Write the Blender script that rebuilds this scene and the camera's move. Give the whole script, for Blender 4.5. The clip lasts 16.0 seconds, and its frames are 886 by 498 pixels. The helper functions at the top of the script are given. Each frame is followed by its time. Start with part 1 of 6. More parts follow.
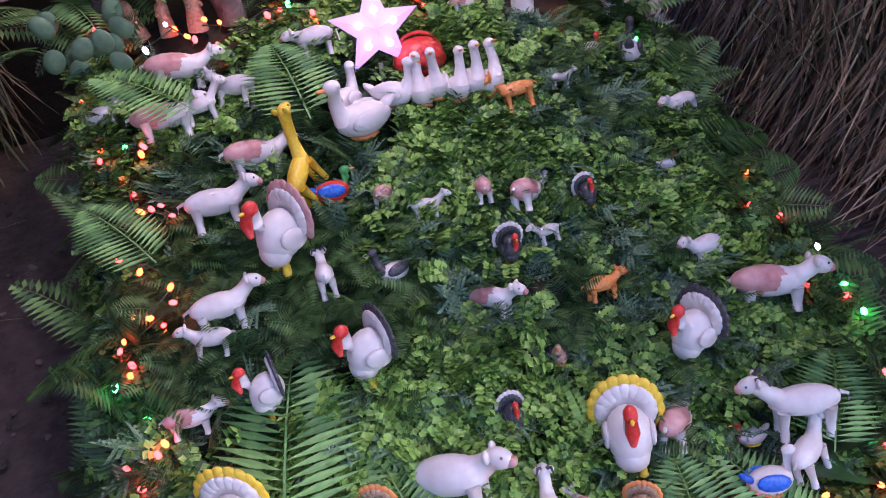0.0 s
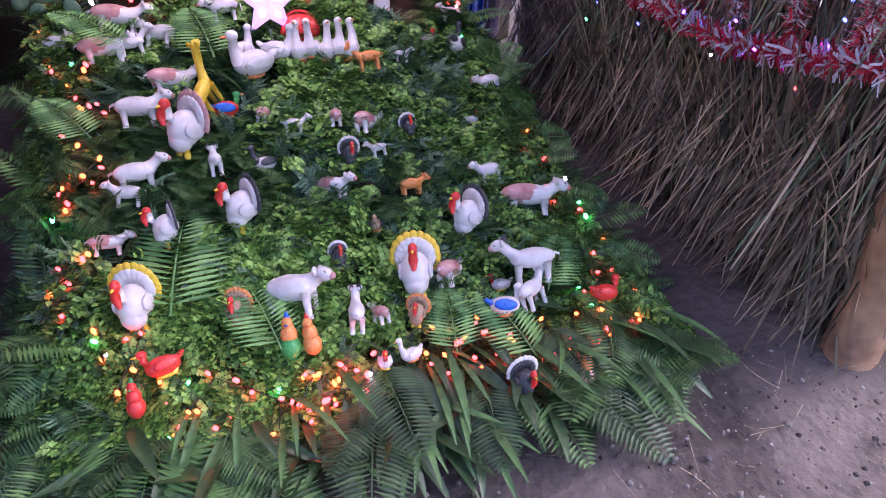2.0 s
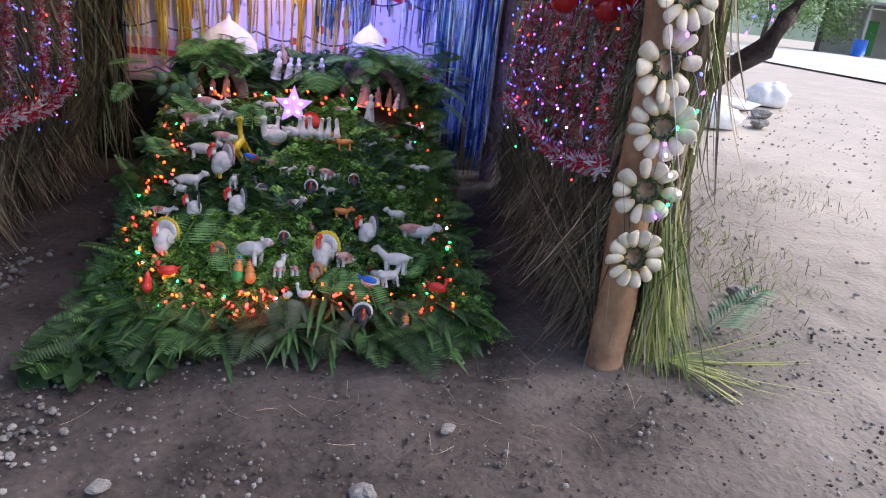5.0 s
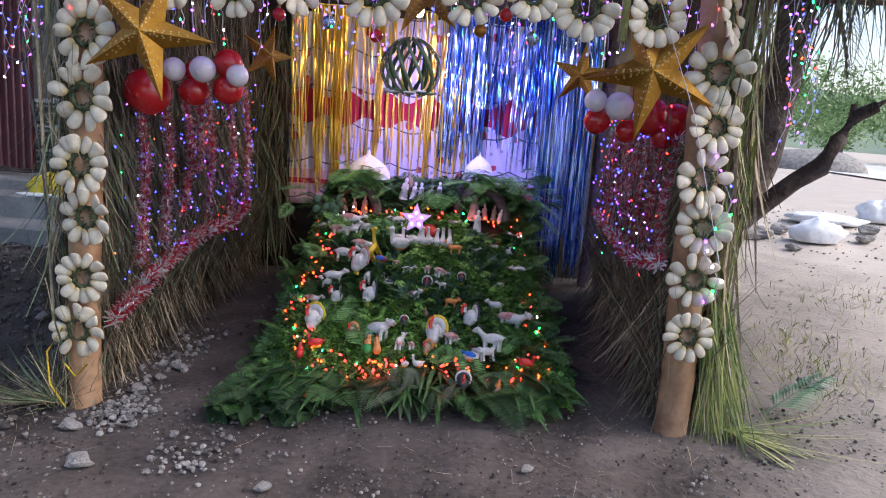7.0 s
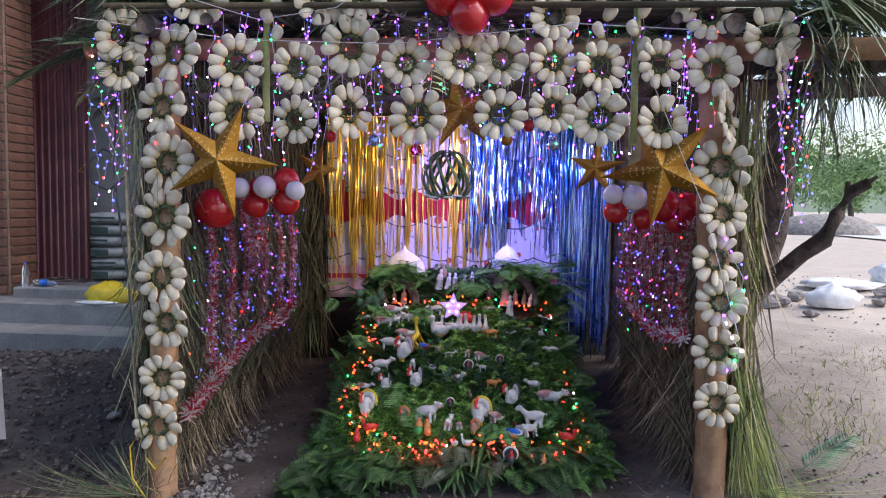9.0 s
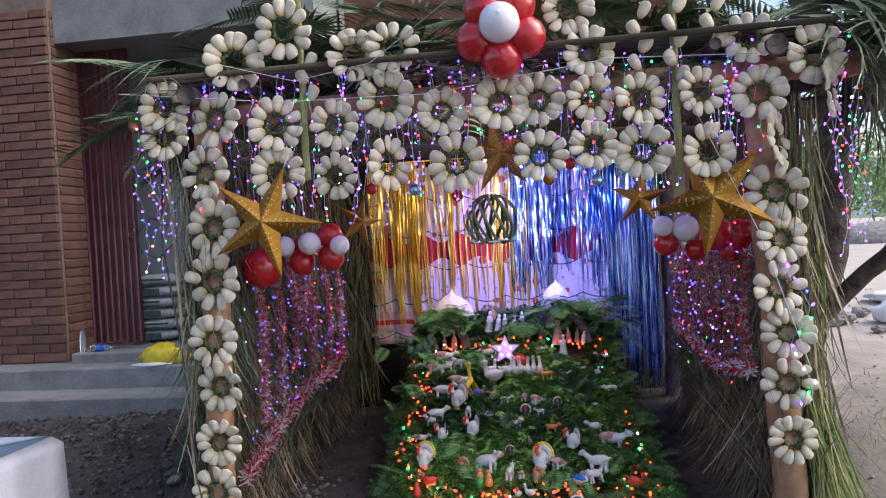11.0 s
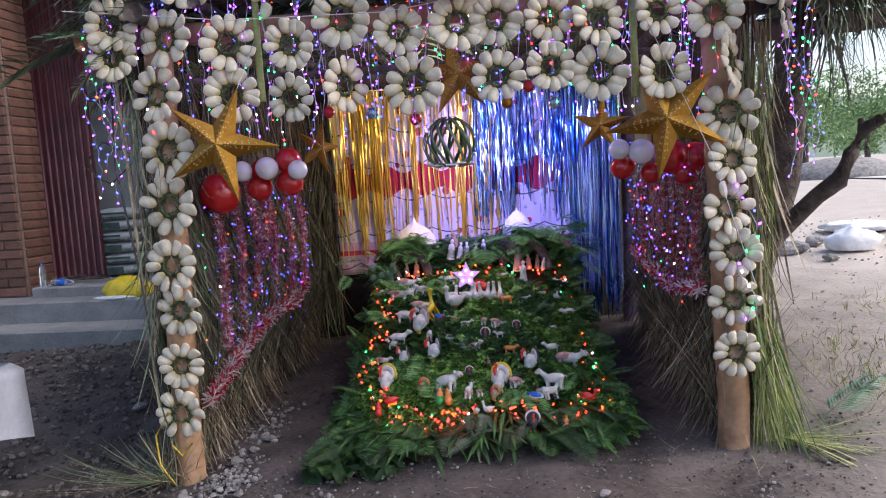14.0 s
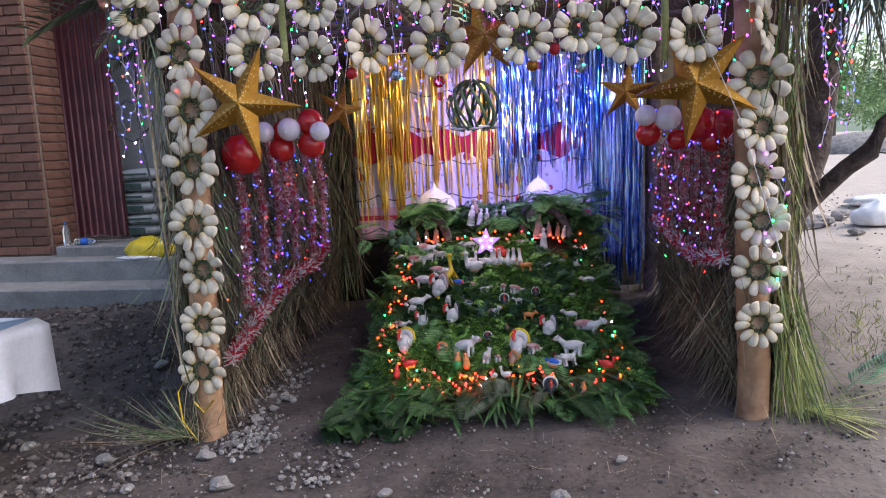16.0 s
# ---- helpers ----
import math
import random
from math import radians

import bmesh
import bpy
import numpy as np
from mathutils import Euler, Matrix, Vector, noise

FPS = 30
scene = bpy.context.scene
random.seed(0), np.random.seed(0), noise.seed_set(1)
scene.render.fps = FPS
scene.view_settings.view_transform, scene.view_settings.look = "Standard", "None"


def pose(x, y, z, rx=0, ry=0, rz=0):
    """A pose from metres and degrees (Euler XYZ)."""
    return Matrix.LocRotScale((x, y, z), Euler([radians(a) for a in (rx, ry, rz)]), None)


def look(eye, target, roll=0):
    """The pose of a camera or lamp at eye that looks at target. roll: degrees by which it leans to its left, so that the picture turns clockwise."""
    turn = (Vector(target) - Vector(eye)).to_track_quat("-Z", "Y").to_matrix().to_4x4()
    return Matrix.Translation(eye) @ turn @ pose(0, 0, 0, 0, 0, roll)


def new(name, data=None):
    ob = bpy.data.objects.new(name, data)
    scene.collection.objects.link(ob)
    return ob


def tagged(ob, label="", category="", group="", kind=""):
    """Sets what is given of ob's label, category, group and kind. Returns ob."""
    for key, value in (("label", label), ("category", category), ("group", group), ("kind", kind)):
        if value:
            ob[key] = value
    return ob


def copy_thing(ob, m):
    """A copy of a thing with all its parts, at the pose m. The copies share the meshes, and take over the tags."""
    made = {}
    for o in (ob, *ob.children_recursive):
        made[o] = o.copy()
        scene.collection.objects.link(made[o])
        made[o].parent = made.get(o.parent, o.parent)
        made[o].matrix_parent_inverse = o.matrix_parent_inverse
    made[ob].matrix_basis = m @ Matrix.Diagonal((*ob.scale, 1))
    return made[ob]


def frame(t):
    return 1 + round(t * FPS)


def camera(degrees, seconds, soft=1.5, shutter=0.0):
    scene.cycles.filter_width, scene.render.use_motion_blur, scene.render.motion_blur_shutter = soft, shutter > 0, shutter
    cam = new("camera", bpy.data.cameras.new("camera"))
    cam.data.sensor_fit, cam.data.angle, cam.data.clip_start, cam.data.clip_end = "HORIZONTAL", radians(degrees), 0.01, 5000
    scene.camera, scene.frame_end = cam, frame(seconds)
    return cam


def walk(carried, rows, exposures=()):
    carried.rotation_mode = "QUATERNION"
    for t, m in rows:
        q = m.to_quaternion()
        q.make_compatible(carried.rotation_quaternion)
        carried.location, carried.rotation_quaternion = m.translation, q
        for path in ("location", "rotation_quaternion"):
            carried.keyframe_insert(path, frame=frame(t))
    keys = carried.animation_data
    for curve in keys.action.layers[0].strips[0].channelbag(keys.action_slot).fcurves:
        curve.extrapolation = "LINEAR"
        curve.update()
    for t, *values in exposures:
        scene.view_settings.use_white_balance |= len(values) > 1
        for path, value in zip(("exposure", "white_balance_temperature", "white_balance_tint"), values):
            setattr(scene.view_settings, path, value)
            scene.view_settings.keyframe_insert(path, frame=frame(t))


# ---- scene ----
cam = camera(65.2, 16.0, soft=1.1)
PATH = [
    (0, (-0.205, -0.269, 1.357), (0.15, 1.295, 0.161), -5.6),
    (0.5, (-0.305, -0.485, 1.371), (0.05, 1.141, 0.262), -3.5),
    (1, (-0.386, -0.658, 1.378), (0.021, 0.983, 0.31), -0.8),
    (1.5, (-0.337, -0.828, 1.37), (0.152, 0.8, 0.316), 1.2),
    (2, (-0.242, -1.022, 1.372), (0.383, 0.545, 0.299), 3.0),
    (2.5, (-0.24, -1.16, 1.356), (0.558, 0.318, 0.27), 5.7),
    (3, (-0.261, -1.35, 1.342), (0.595, 0.092, 0.252), 8.5),
    (3.2, (-0.219, -1.438, 1.356), (0.589, 0.04, 0.277), 8.7),
    (5.3, (0.398, -2.638, 1.486), (0.603, -0.741, 0.887), 6.0),
    (5.5, (0.422, -2.697, 1.507), (0.565, -0.777, 0.967), 5.7),
    (6, (0.322, -2.901, 1.583), (0.32, -0.941, 1.187), 5.5),
    (6.5, (0.318, -3.084, 1.551), (0.262, -1.123, 1.158), 4.8),
    (7, (0.43, -3.287, 1.509), (0.346, -1.324, 1.137), 4.3),
    (7.5, (0.47, -3.51, 1.524), (0.361, -1.541, 1.191), 3.7),
    (8, (0.368, -3.594, 1.554), (0.253, -1.615, 1.289), 2.9),
    (8.5, (0.302, -3.646, 1.584), (0.181, -1.66, 1.387), 2.3),
    (9, (0.313, -3.676, 1.592), (0.171, -1.686, 1.455), 1.0),
    (9.5, (0.328, -3.69, 1.615), (0.15, -1.7, 1.539), -0.5),
    (9.7, (0.318, -3.679, 1.624), (0.129, -1.689, 1.571), -1.0),
    (11.8, (0.281, -3.613, 1.665), (0.004, -1.632, 1.63), -3.6),
    (12, (0.281, -3.612, 1.664), (0.013, -1.631, 1.616), -3.6),
    (12.5, (0.29, -3.609, 1.624), (0.058, -1.624, 1.535), -3.7),
    (13, (0.335, -3.623, 1.572), (0.135, -1.638, 1.439), -3.5),
    (13.5, (0.351, -3.637, 1.567), (0.176, -1.653, 1.388), -3.3),
    (14, (0.346, -3.643, 1.565), (0.16, -1.663, 1.352), -3.3),
    (14.5, (0.341, -3.655, 1.555), (0.109, -1.683, 1.323), -3.3),
    (15, (0.325, -3.66, 1.557), (0.066, -1.694, 1.302), -3.2),
    (15.5, (0.319, -3.647, 1.546), (0.064, -1.682, 1.267), -2.9),
    (16, (0.323, -3.634, 1.539), (0.085, -1.671, 1.24), -2.4),
]
walk(cam, [(t, look(eye, target, roll)) for t, eye, target, roll in PATH], [(0.0, 1.52, 5900, 33), (2.0, 1.7, 5850, 34), (2.5, 1.7, 5800, 31), (3.0, 1.2, 5900, 27), (5.5, 0.88, 6150, 13), (9.0, 0.8, 6250, 13), (16.0, 0.86, 6250, 14)])

# ---- light ----
world = bpy.data.worlds.new("sky")
scene.world = world
world.use_nodes = True
sky = world.node_tree.nodes.new("ShaderNodeTexSky")
sky.sky_type, sky.sun_disc = "NISHITA", False
sky.sun_elevation, sky.sun_rotation = radians(43), radians(88)
sky.air_density, sky.dust_density = 1.0, 3.0
world.node_tree.links.new(sky.outputs[0], world.node_tree.nodes["Background"].inputs[0])
world.node_tree.nodes["Background"].inputs[1].default_value = 0.15

sun = new("sun", bpy.data.lights.new("sun", "SUN"))
sun.data.energy, sun.data.angle, sun.data.color = 1.5, radians(70), (1.0, 0.95, 0.88)
sun.matrix_world = look((6, 0.6, 6), (0, 0.4, 0.3))

# the coloured party lamp under the roof throws amber to one side and blue-violet to the other
for tint, watts, target in (((1.0, 0.50, 0.16), 19.0, (-0.75, 2.7, 1.35)), ((0.25, 0.20, 1.0), 115.0, (0.35, 2.7, 1.25))):
    party = new("party_light", bpy.data.lights.new("party_light", "SPOT"))
    party.data.energy, party.data.color, party.data.shadow_soft_size = watts, tint, 0.04
    party.data.spot_size, party.data.spot_blend = radians(84), 0.7
    party.matrix_world = look((0.0, 1.06, 2.1), target)

glow = new("lamp_light", bpy.data.lights.new("lamp_light", "POINT"))
glow.data.energy, glow.data.color, glow.data.shadow_soft_size = 14.0, (1.0, 0.82, 0.86), 0.04
glow.location = (0.0, 1.0, 2.03)


# ---- materials ----
def mat(name, a, b, size=8.0, rough=0.7, metal=0.0, bump=0.2, fine=60.0, island=0.0, emit=0.0, coat=0.0, through_light=0.0):
    """A surface of two colours mixed by coarse and fine noise, with relief."""
    m = bpy.data.materials.new(name)
    m.use_nodes = True
    n, l = m.node_tree.nodes, m.node_tree.links
    p = n["Principled BSDF"]
    p.inputs["Roughness"].default_value, p.inputs["Metallic"].default_value = rough, metal
    p.inputs["Coat Weight"].default_value = coat
    p.inputs["Transmission Weight"].default_value = through_light
    tc = n.new("ShaderNodeTexCoord")
    n1, n2 = n.new("ShaderNodeTexNoise"), n.new("ShaderNodeTexNoise")
    n1.inputs["Scale"].default_value, n2.inputs["Scale"].default_value = size, fine
    n1.inputs["Detail"].default_value, n2.inputs["Detail"].default_value = 4, 3
    add = n.new("ShaderNodeMath")
    add.operation = "MULTIPLY_ADD"
    add.inputs[1].default_value = 0.45
    ramp = n.new("ShaderNodeValToRGB")
    ramp.color_ramp.elements[0].position, ramp.color_ramp.elements[1].position = 0.5, 0.95
    ramp.color_ramp.elements[0].color, ramp.color_ramp.elements[1].color = (*a, 1), (*b, 1)
    for t in (n1, n2):
        l.new(tc.outputs["Object"], t.inputs["Vector"])
    l.new(n2.outputs[0], add.inputs[0])
    l.new(n1.outputs[0], add.inputs[2])
    last = add.outputs[0]
    if island:
        g, k = n.new("ShaderNodeNewGeometry"), n.new("ShaderNodeMath")
        k.operation = "MULTIPLY_ADD"
        k.inputs[1].default_value = island
        off = n.new("ShaderNodeMath")
        off.operation = "SUBTRACT"
        off.inputs[1].default_value = island / 2
        l.new(g.outputs["Random Per Island"], k.inputs[0])
        l.new(last, k.inputs[2])
        l.new(k.outputs[0], off.inputs[0])
        last = off.outputs[0]
    l.new(last, ramp.inputs[0])
    l.new(ramp.outputs[0], p.inputs["Base Color"])
    if bump:
        bp = n.new("ShaderNodeBump")
        bp.inputs["Strength"].default_value, bp.inputs["Distance"].default_value = bump, 0.01 if bump < 1 else 0.03
        l.new(add.outputs[0], bp.inputs["Height"])
        l.new(bp.outputs[0], p.inputs["Normal"])
    if emit:
        p.inputs["Emission Color"].default_value = (*b, 1)
        p.inputs["Emission Strength"].default_value = emit
    return m


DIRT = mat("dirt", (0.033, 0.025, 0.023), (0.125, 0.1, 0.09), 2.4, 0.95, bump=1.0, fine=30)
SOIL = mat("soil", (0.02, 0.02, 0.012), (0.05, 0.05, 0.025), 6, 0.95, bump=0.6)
PALE_STONE = mat("pale_stone", (0.26, 0.24, 0.22), (0.50, 0.47, 0.43), 9, 0.9, island=0.6)
STONE = mat("stone", (0.11, 0.10, 0.10), (0.34, 0.32, 0.30), 9, 0.85, island=0.5)
LOG = mat("peeled_log", (0.20, 0.10, 0.05), (0.47, 0.28, 0.15), 5, 0.65, bump=0.4, fine=26)
BARK = mat("bark", (0.045, 0.032, 0.028), (0.16, 0.125, 0.11), 9, 0.95, bump=1.0, fine=34)
STRAW = mat("dry_straw", (0.15, 0.11, 0.07), (0.52, 0.42, 0.285), 7, 0.85, island=0.75, bump=0.1)
STRAW = mat("dry_straw", (0.16, 0.12, 0.075), (0.52, 0.42, 0.28), 7, 0.85, island=0.75, bump=0.1)
STRAW_DARK = mat("dark_straw", (0.05, 0.042, 0.028), (0.18, 0.145, 0.095), 7, 0.9, island=0.6)
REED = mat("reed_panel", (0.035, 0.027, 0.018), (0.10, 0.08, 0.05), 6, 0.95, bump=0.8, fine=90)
PALM = mat("palm_leaf", (0.045, 0.07, 0.033), (0.19, 0.25, 0.125), 5, 0.55, island=0.6, bump=0.1)
PALM_FRESH = mat("fresh_palm_leaf", (0.09, 0.14, 0.03), (0.38, 0.39, 0.12), 5, 0.5, island=0.7, bump=0.1)
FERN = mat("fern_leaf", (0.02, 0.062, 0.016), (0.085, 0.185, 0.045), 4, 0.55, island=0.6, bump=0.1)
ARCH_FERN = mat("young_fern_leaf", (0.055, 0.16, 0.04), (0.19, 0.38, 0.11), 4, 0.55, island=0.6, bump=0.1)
PLASTER_WHITE = mat("white_plaster", (0.66, 0.66, 0.65), (0.84, 0.84, 0.83), 30, 0.85, bump=0.8, fine=90)
HAIR = mat("maidenhair_leaf", (0.042, 0.12, 0.018), (0.25, 0.45, 0.085), 3, 0.5, island=0.8, bump=0.05)
CLOD = mat("earth_clod", (0.03, 0.022, 0.019), (0.12, 0.092, 0.08), 9, 0.97, island=0.6)
GRAVEL = mat("gravel_grit", (0.05, 0.041, 0.038), (0.19, 0.16, 0.148), 9, 0.95, island=0.7)
RED_PLASTER = mat("red_plaster", (0.13, 0.055, 0.04), (0.22, 0.105, 0.08), 2, 0.9, bump=0.3)
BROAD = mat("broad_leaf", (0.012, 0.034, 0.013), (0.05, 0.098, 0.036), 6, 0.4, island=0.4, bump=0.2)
CYPRESS = mat("cypress_leaf", (0.04, 0.10, 0.06), (0.15, 0.27, 0.15), 5, 0.6, island=0.5)
TREE_LEAF = mat("tree_leaf", (0.12, 0.22, 0.07), (0.30, 0.42, 0.18), 0.6, 0.6, island=0.5, bump=0.0)
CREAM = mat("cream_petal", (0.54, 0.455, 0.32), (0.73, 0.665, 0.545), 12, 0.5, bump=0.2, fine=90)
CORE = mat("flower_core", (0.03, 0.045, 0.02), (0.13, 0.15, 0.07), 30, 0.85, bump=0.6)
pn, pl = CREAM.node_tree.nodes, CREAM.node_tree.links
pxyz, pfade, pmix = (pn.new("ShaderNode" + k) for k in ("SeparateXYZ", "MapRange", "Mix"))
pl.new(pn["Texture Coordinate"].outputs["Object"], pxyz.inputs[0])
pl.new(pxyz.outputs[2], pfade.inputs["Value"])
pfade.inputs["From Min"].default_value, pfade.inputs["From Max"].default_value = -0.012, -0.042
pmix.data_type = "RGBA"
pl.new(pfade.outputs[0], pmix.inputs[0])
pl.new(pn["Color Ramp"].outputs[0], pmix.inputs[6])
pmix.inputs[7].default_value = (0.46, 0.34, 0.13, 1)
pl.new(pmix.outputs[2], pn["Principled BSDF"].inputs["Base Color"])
CORE_WOOD = mat("cut_wood_disc", (0.28, 0.17, 0.10), (0.45, 0.29, 0.18), 20, 0.7)
GOLD = mat("gold_card", (0.24, 0.11, 0.012), (0.48, 0.26, 0.035), 6, 0.36, metal=0.7, bump=0.1)
HOLE = mat("punched_dot", (0.45, 0.30, 0.10), (0.70, 0.52, 0.22), 20, 0.6, bump=0)
RED_RUBBER = mat("red_balloon_skin", (0.42, 0.008, 0.012), (0.60, 0.02, 0.025), 3, 0.18, bump=0.02, coat=0.6)
WHITE_RUBBER = mat("white_balloon_skin", (0.70, 0.68, 0.78), (0.84, 0.82, 0.88), 3, 0.25, bump=0.02, coat=0.4)
FOIL_GOLD = mat("gold_foil", (0.72, 0.44, 0.03), (1.0, 0.80, 0.16), 3, 0.32, metal=0.75, island=0.6, bump=0)
FOIL_BLUE = mat("blue_foil", (0.02, 0.11, 0.42), (0.55, 0.80, 1.0), 3, 0.26, metal=0.85, island=0.9, bump=0)
TINSEL_RED = mat("red_tinsel_foil", (0.45, 0.012, 0.035), (0.80, 0.06, 0.10), 5, 0.3, metal=0.3, island=0.5, bump=0)
TINSEL_WHITE = mat("white_tinsel_foil", (0.66, 0.64, 0.68), (0.92, 0.90, 0.94), 5, 0.35, metal=0.15, island=0.5, bump=0)
PLASTIC_WHITE = mat("white_moulded_plastic", (0.62, 0.57, 0.55), (0.80, 0.77, 0.75), 3, 0.4, bump=0.02, fine=9)
PLASTIC_PINK = mat("pink_sprayed_plastic", (0.44, 0.17, 0.16), (0.70, 0.44, 0.41), 4, 0.4, bump=0.02, fine=11)
PLASTIC_RED = mat("red_painted_plastic", (0.60, 0.02, 0.02), (0.78, 0.07, 0.05), 20, 0.35, bump=0.05)
PLASTIC_YELLOW = mat("yellow_painted_plastic", (0.75, 0.45, 0.02), (0.88, 0.66, 0.06), 20, 0.4, bump=0.05)
PLASTIC_ORANGE = mat("orange_painted_plastic", (0.72, 0.20, 0.04), (0.82, 0.36, 0.12), 20, 0.4, bump=0.05)
PLASTIC_BLUE = mat("blue_painted_plastic", (0.01, 0.06, 0.45), (0.03, 0.20, 0.70), 20, 0.35, bump=0.05)
PLASTIC_GREEN = mat("green_painted_plastic", (0.02, 0.22, 0.06), (0.08, 0.42, 0.10), 20, 0.35, bump=0.05)
PLASTIC_DARK = mat("black_painted_plastic", (0.02, 0.02, 0.025), (0.09, 0.09, 0.10), 20, 0.4, bump=0.05)
PLASTIC_BROWN = mat("brown_painted_plastic", (0.24, 0.13, 0.07), (0.50, 0.36, 0.25), 20, 0.45, bump=0.05)
WIRE = mat("green_wire", (0.01, 0.03, 0.015), (0.02, 0.06, 0.03), 20, 0.5, bump=0)
CLEAR_WIRE = mat("pale_wire", (0.45, 0.42, 0.45), (0.65, 0.62, 0.66), 20, 0.4, bump=0)
BULB = {
    "red": mat("red_bulb", (1, 0.02, 0.012), (1.0, 0.025, 0.018), emit=8, bump=0),
    "amber": mat("amber_bulb", (1, 0.06, 0.01), (1.0, 0.06, 0.009), emit=7, bump=0),
    "green": mat("green_bulb", (0.05, 1, 0.2), (0.03, 0.9, 0.2), emit=5, bump=0),
    "blue": mat("blue_bulb", (0.1, 0.1, 1), (0.05, 0.06, 1.0), emit=6, bump=0),
    "violet": mat("violet_bulb", (0.5, 0.1, 1), (0.28, 0.06, 1.0), emit=6, bump=0),
    "white": mat("white_bulb", (1, 0.9, 0.9), (1.0, 0.80, 0.95), emit=5, bump=0),
}
STAR_GLOW = mat("glowing_star_plastic", (0.38, 0.22, 0.52), (0.42, 0.24, 0.62), emit=0.6, bump=0)
LAMP_GLOW = mat("lamp_glass", (1, 0.9, 0.8), (1.0, 0.92, 0.85), emit=8, bump=0)
CONCRETE = mat("concrete", (0.17, 0.165, 0.165), (0.31, 0.30, 0.295), 3, 0.9, bump=0.4, fine=45)
MORTAR = mat("mortar", (0.15, 0.105, 0.085), (0.25, 0.185, 0.155), 8, 0.95, bump=0.4)
PLASTER = mat("pale_plaster", (0.22, 0.24, 0.235), (0.36, 0.38, 0.37), 2, 0.85)
DOOR = mat("maroon_door_paint", (0.055, 0.012, 0.018), (0.11, 0.028, 0.034), 4, 0.45, bump=0.1)
BRASS = mat("worn_brass", (0.45, 0.30, 0.12), (0.70, 0.52, 0.25), 20, 0.35, metal=0.9)
SACK = mat("sack_paper", (0.24, 0.245, 0.24), (0.42, 0.42, 0.41), 7, 0.75, bump=0.3)
PRINT = mat("sack_print", (0.02, 0.045, 0.035), (0.06, 0.09, 0.075), 12, 0.7, bump=0)
BAG_WHITE = mat("thin_white_plastic", (0.70, 0.70, 0.72), (0.90, 0.90, 0.92), 10, 0.35, bump=0.6, fine=25)
BAG_YELLOW = mat("thin_yellow_plastic", (0.65, 0.45, 0.02), (0.85, 0.66, 0.04), 10, 0.35, bump=0.6, fine=25)
LINEN = mat("white_tablecloth", (0.40, 0.42, 0.49), (0.54, 0.56, 0.63), 5, 0.8, bump=0.2)
ROAD = mat("pale_road", (0.50, 0.50, 0.50), (0.68, 0.67, 0.66), 0.6, 0.9, bump=0.2)
CLEAR = mat("clear_bottle_plastic", (0.8, 0.85, 0.85), (0.9, 0.95, 0.95), rough=0.08, through_light=0.9, bump=0)
WALL_PAINT = mat("painted_far_wall", (0.35, 0.36, 0.34), (0.50, 0.50, 0.47), 0.6, 0.9)
TIN = mat("roof_sheet", (0.18, 0.17, 0.17), (0.34, 0.33, 0.32), 0.7, 0.6, metal=0.3)
HILL = mat("far_hillside", (0.16, 0.22, 0.15), (0.30, 0.36, 0.27), 0.05, 0.95, bump=0)

# dug-over dark soil gives way to dry pale sand, with sunlight painted in, on the open side
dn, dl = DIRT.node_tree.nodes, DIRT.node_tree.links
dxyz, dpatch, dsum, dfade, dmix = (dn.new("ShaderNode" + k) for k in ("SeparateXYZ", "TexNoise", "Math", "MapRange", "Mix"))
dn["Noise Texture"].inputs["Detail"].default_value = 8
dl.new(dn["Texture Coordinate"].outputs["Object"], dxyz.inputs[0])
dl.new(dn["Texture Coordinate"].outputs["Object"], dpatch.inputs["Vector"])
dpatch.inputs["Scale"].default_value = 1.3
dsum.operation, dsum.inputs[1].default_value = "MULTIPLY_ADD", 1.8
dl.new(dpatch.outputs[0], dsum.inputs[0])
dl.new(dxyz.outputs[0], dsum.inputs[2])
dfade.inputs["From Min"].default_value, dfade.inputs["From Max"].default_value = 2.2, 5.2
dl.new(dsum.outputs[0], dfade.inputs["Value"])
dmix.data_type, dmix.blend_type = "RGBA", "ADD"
# pale sand tone, raised further to stand in for sun on the open ground
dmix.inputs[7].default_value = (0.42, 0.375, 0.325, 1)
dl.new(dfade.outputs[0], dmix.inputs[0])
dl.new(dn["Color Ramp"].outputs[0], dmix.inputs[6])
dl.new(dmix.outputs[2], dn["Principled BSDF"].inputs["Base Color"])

BRICK = mat("brick", (0.11, 0.048, 0.033), (0.22, 0.108, 0.076), 7, 0.9, bump=0.5)
bn, bl = BRICK.node_tree.nodes, BRICK.node_tree.links
info, vary = bn.new("ShaderNodeObjectInfo"), bn.new("ShaderNodeHueSaturation")
scale_value = bn.new("ShaderNodeMapRange")
scale_value.inputs["To Min"].default_value, scale_value.inputs["To Max"].default_value = 0.75, 1.2
bl.new(info.outputs["Random"], scale_value.inputs["Value"])
bl.new(scale_value.outputs[0], vary.inputs["Value"])
bl.new(bn["Color Ramp"].outputs[0], vary.inputs["Color"])
bl.new(vary.outputs[0], bn["Principled BSDF"].inputs["Base Color"])

# printed cloth: white with a wavy red band, small red motifs and a pink hem
CLOTH = bpy.data.materials.new("printed_cloth")
CLOTH.use_nodes = True
cn, cl = CLOTH.node_tree.nodes, CLOTH.node_tree.links


def calc(op, a, b=None):
    k = cn.new("ShaderNodeMath")
    k.operation = op
    for slot, v in enumerate((a, b)):
        if v is None:
            continue
        if isinstance(v, (int, float)):
            k.inputs[slot].default_value = v
        else:
            cl.new(v, k.inputs[slot])
    return k.outputs[0]


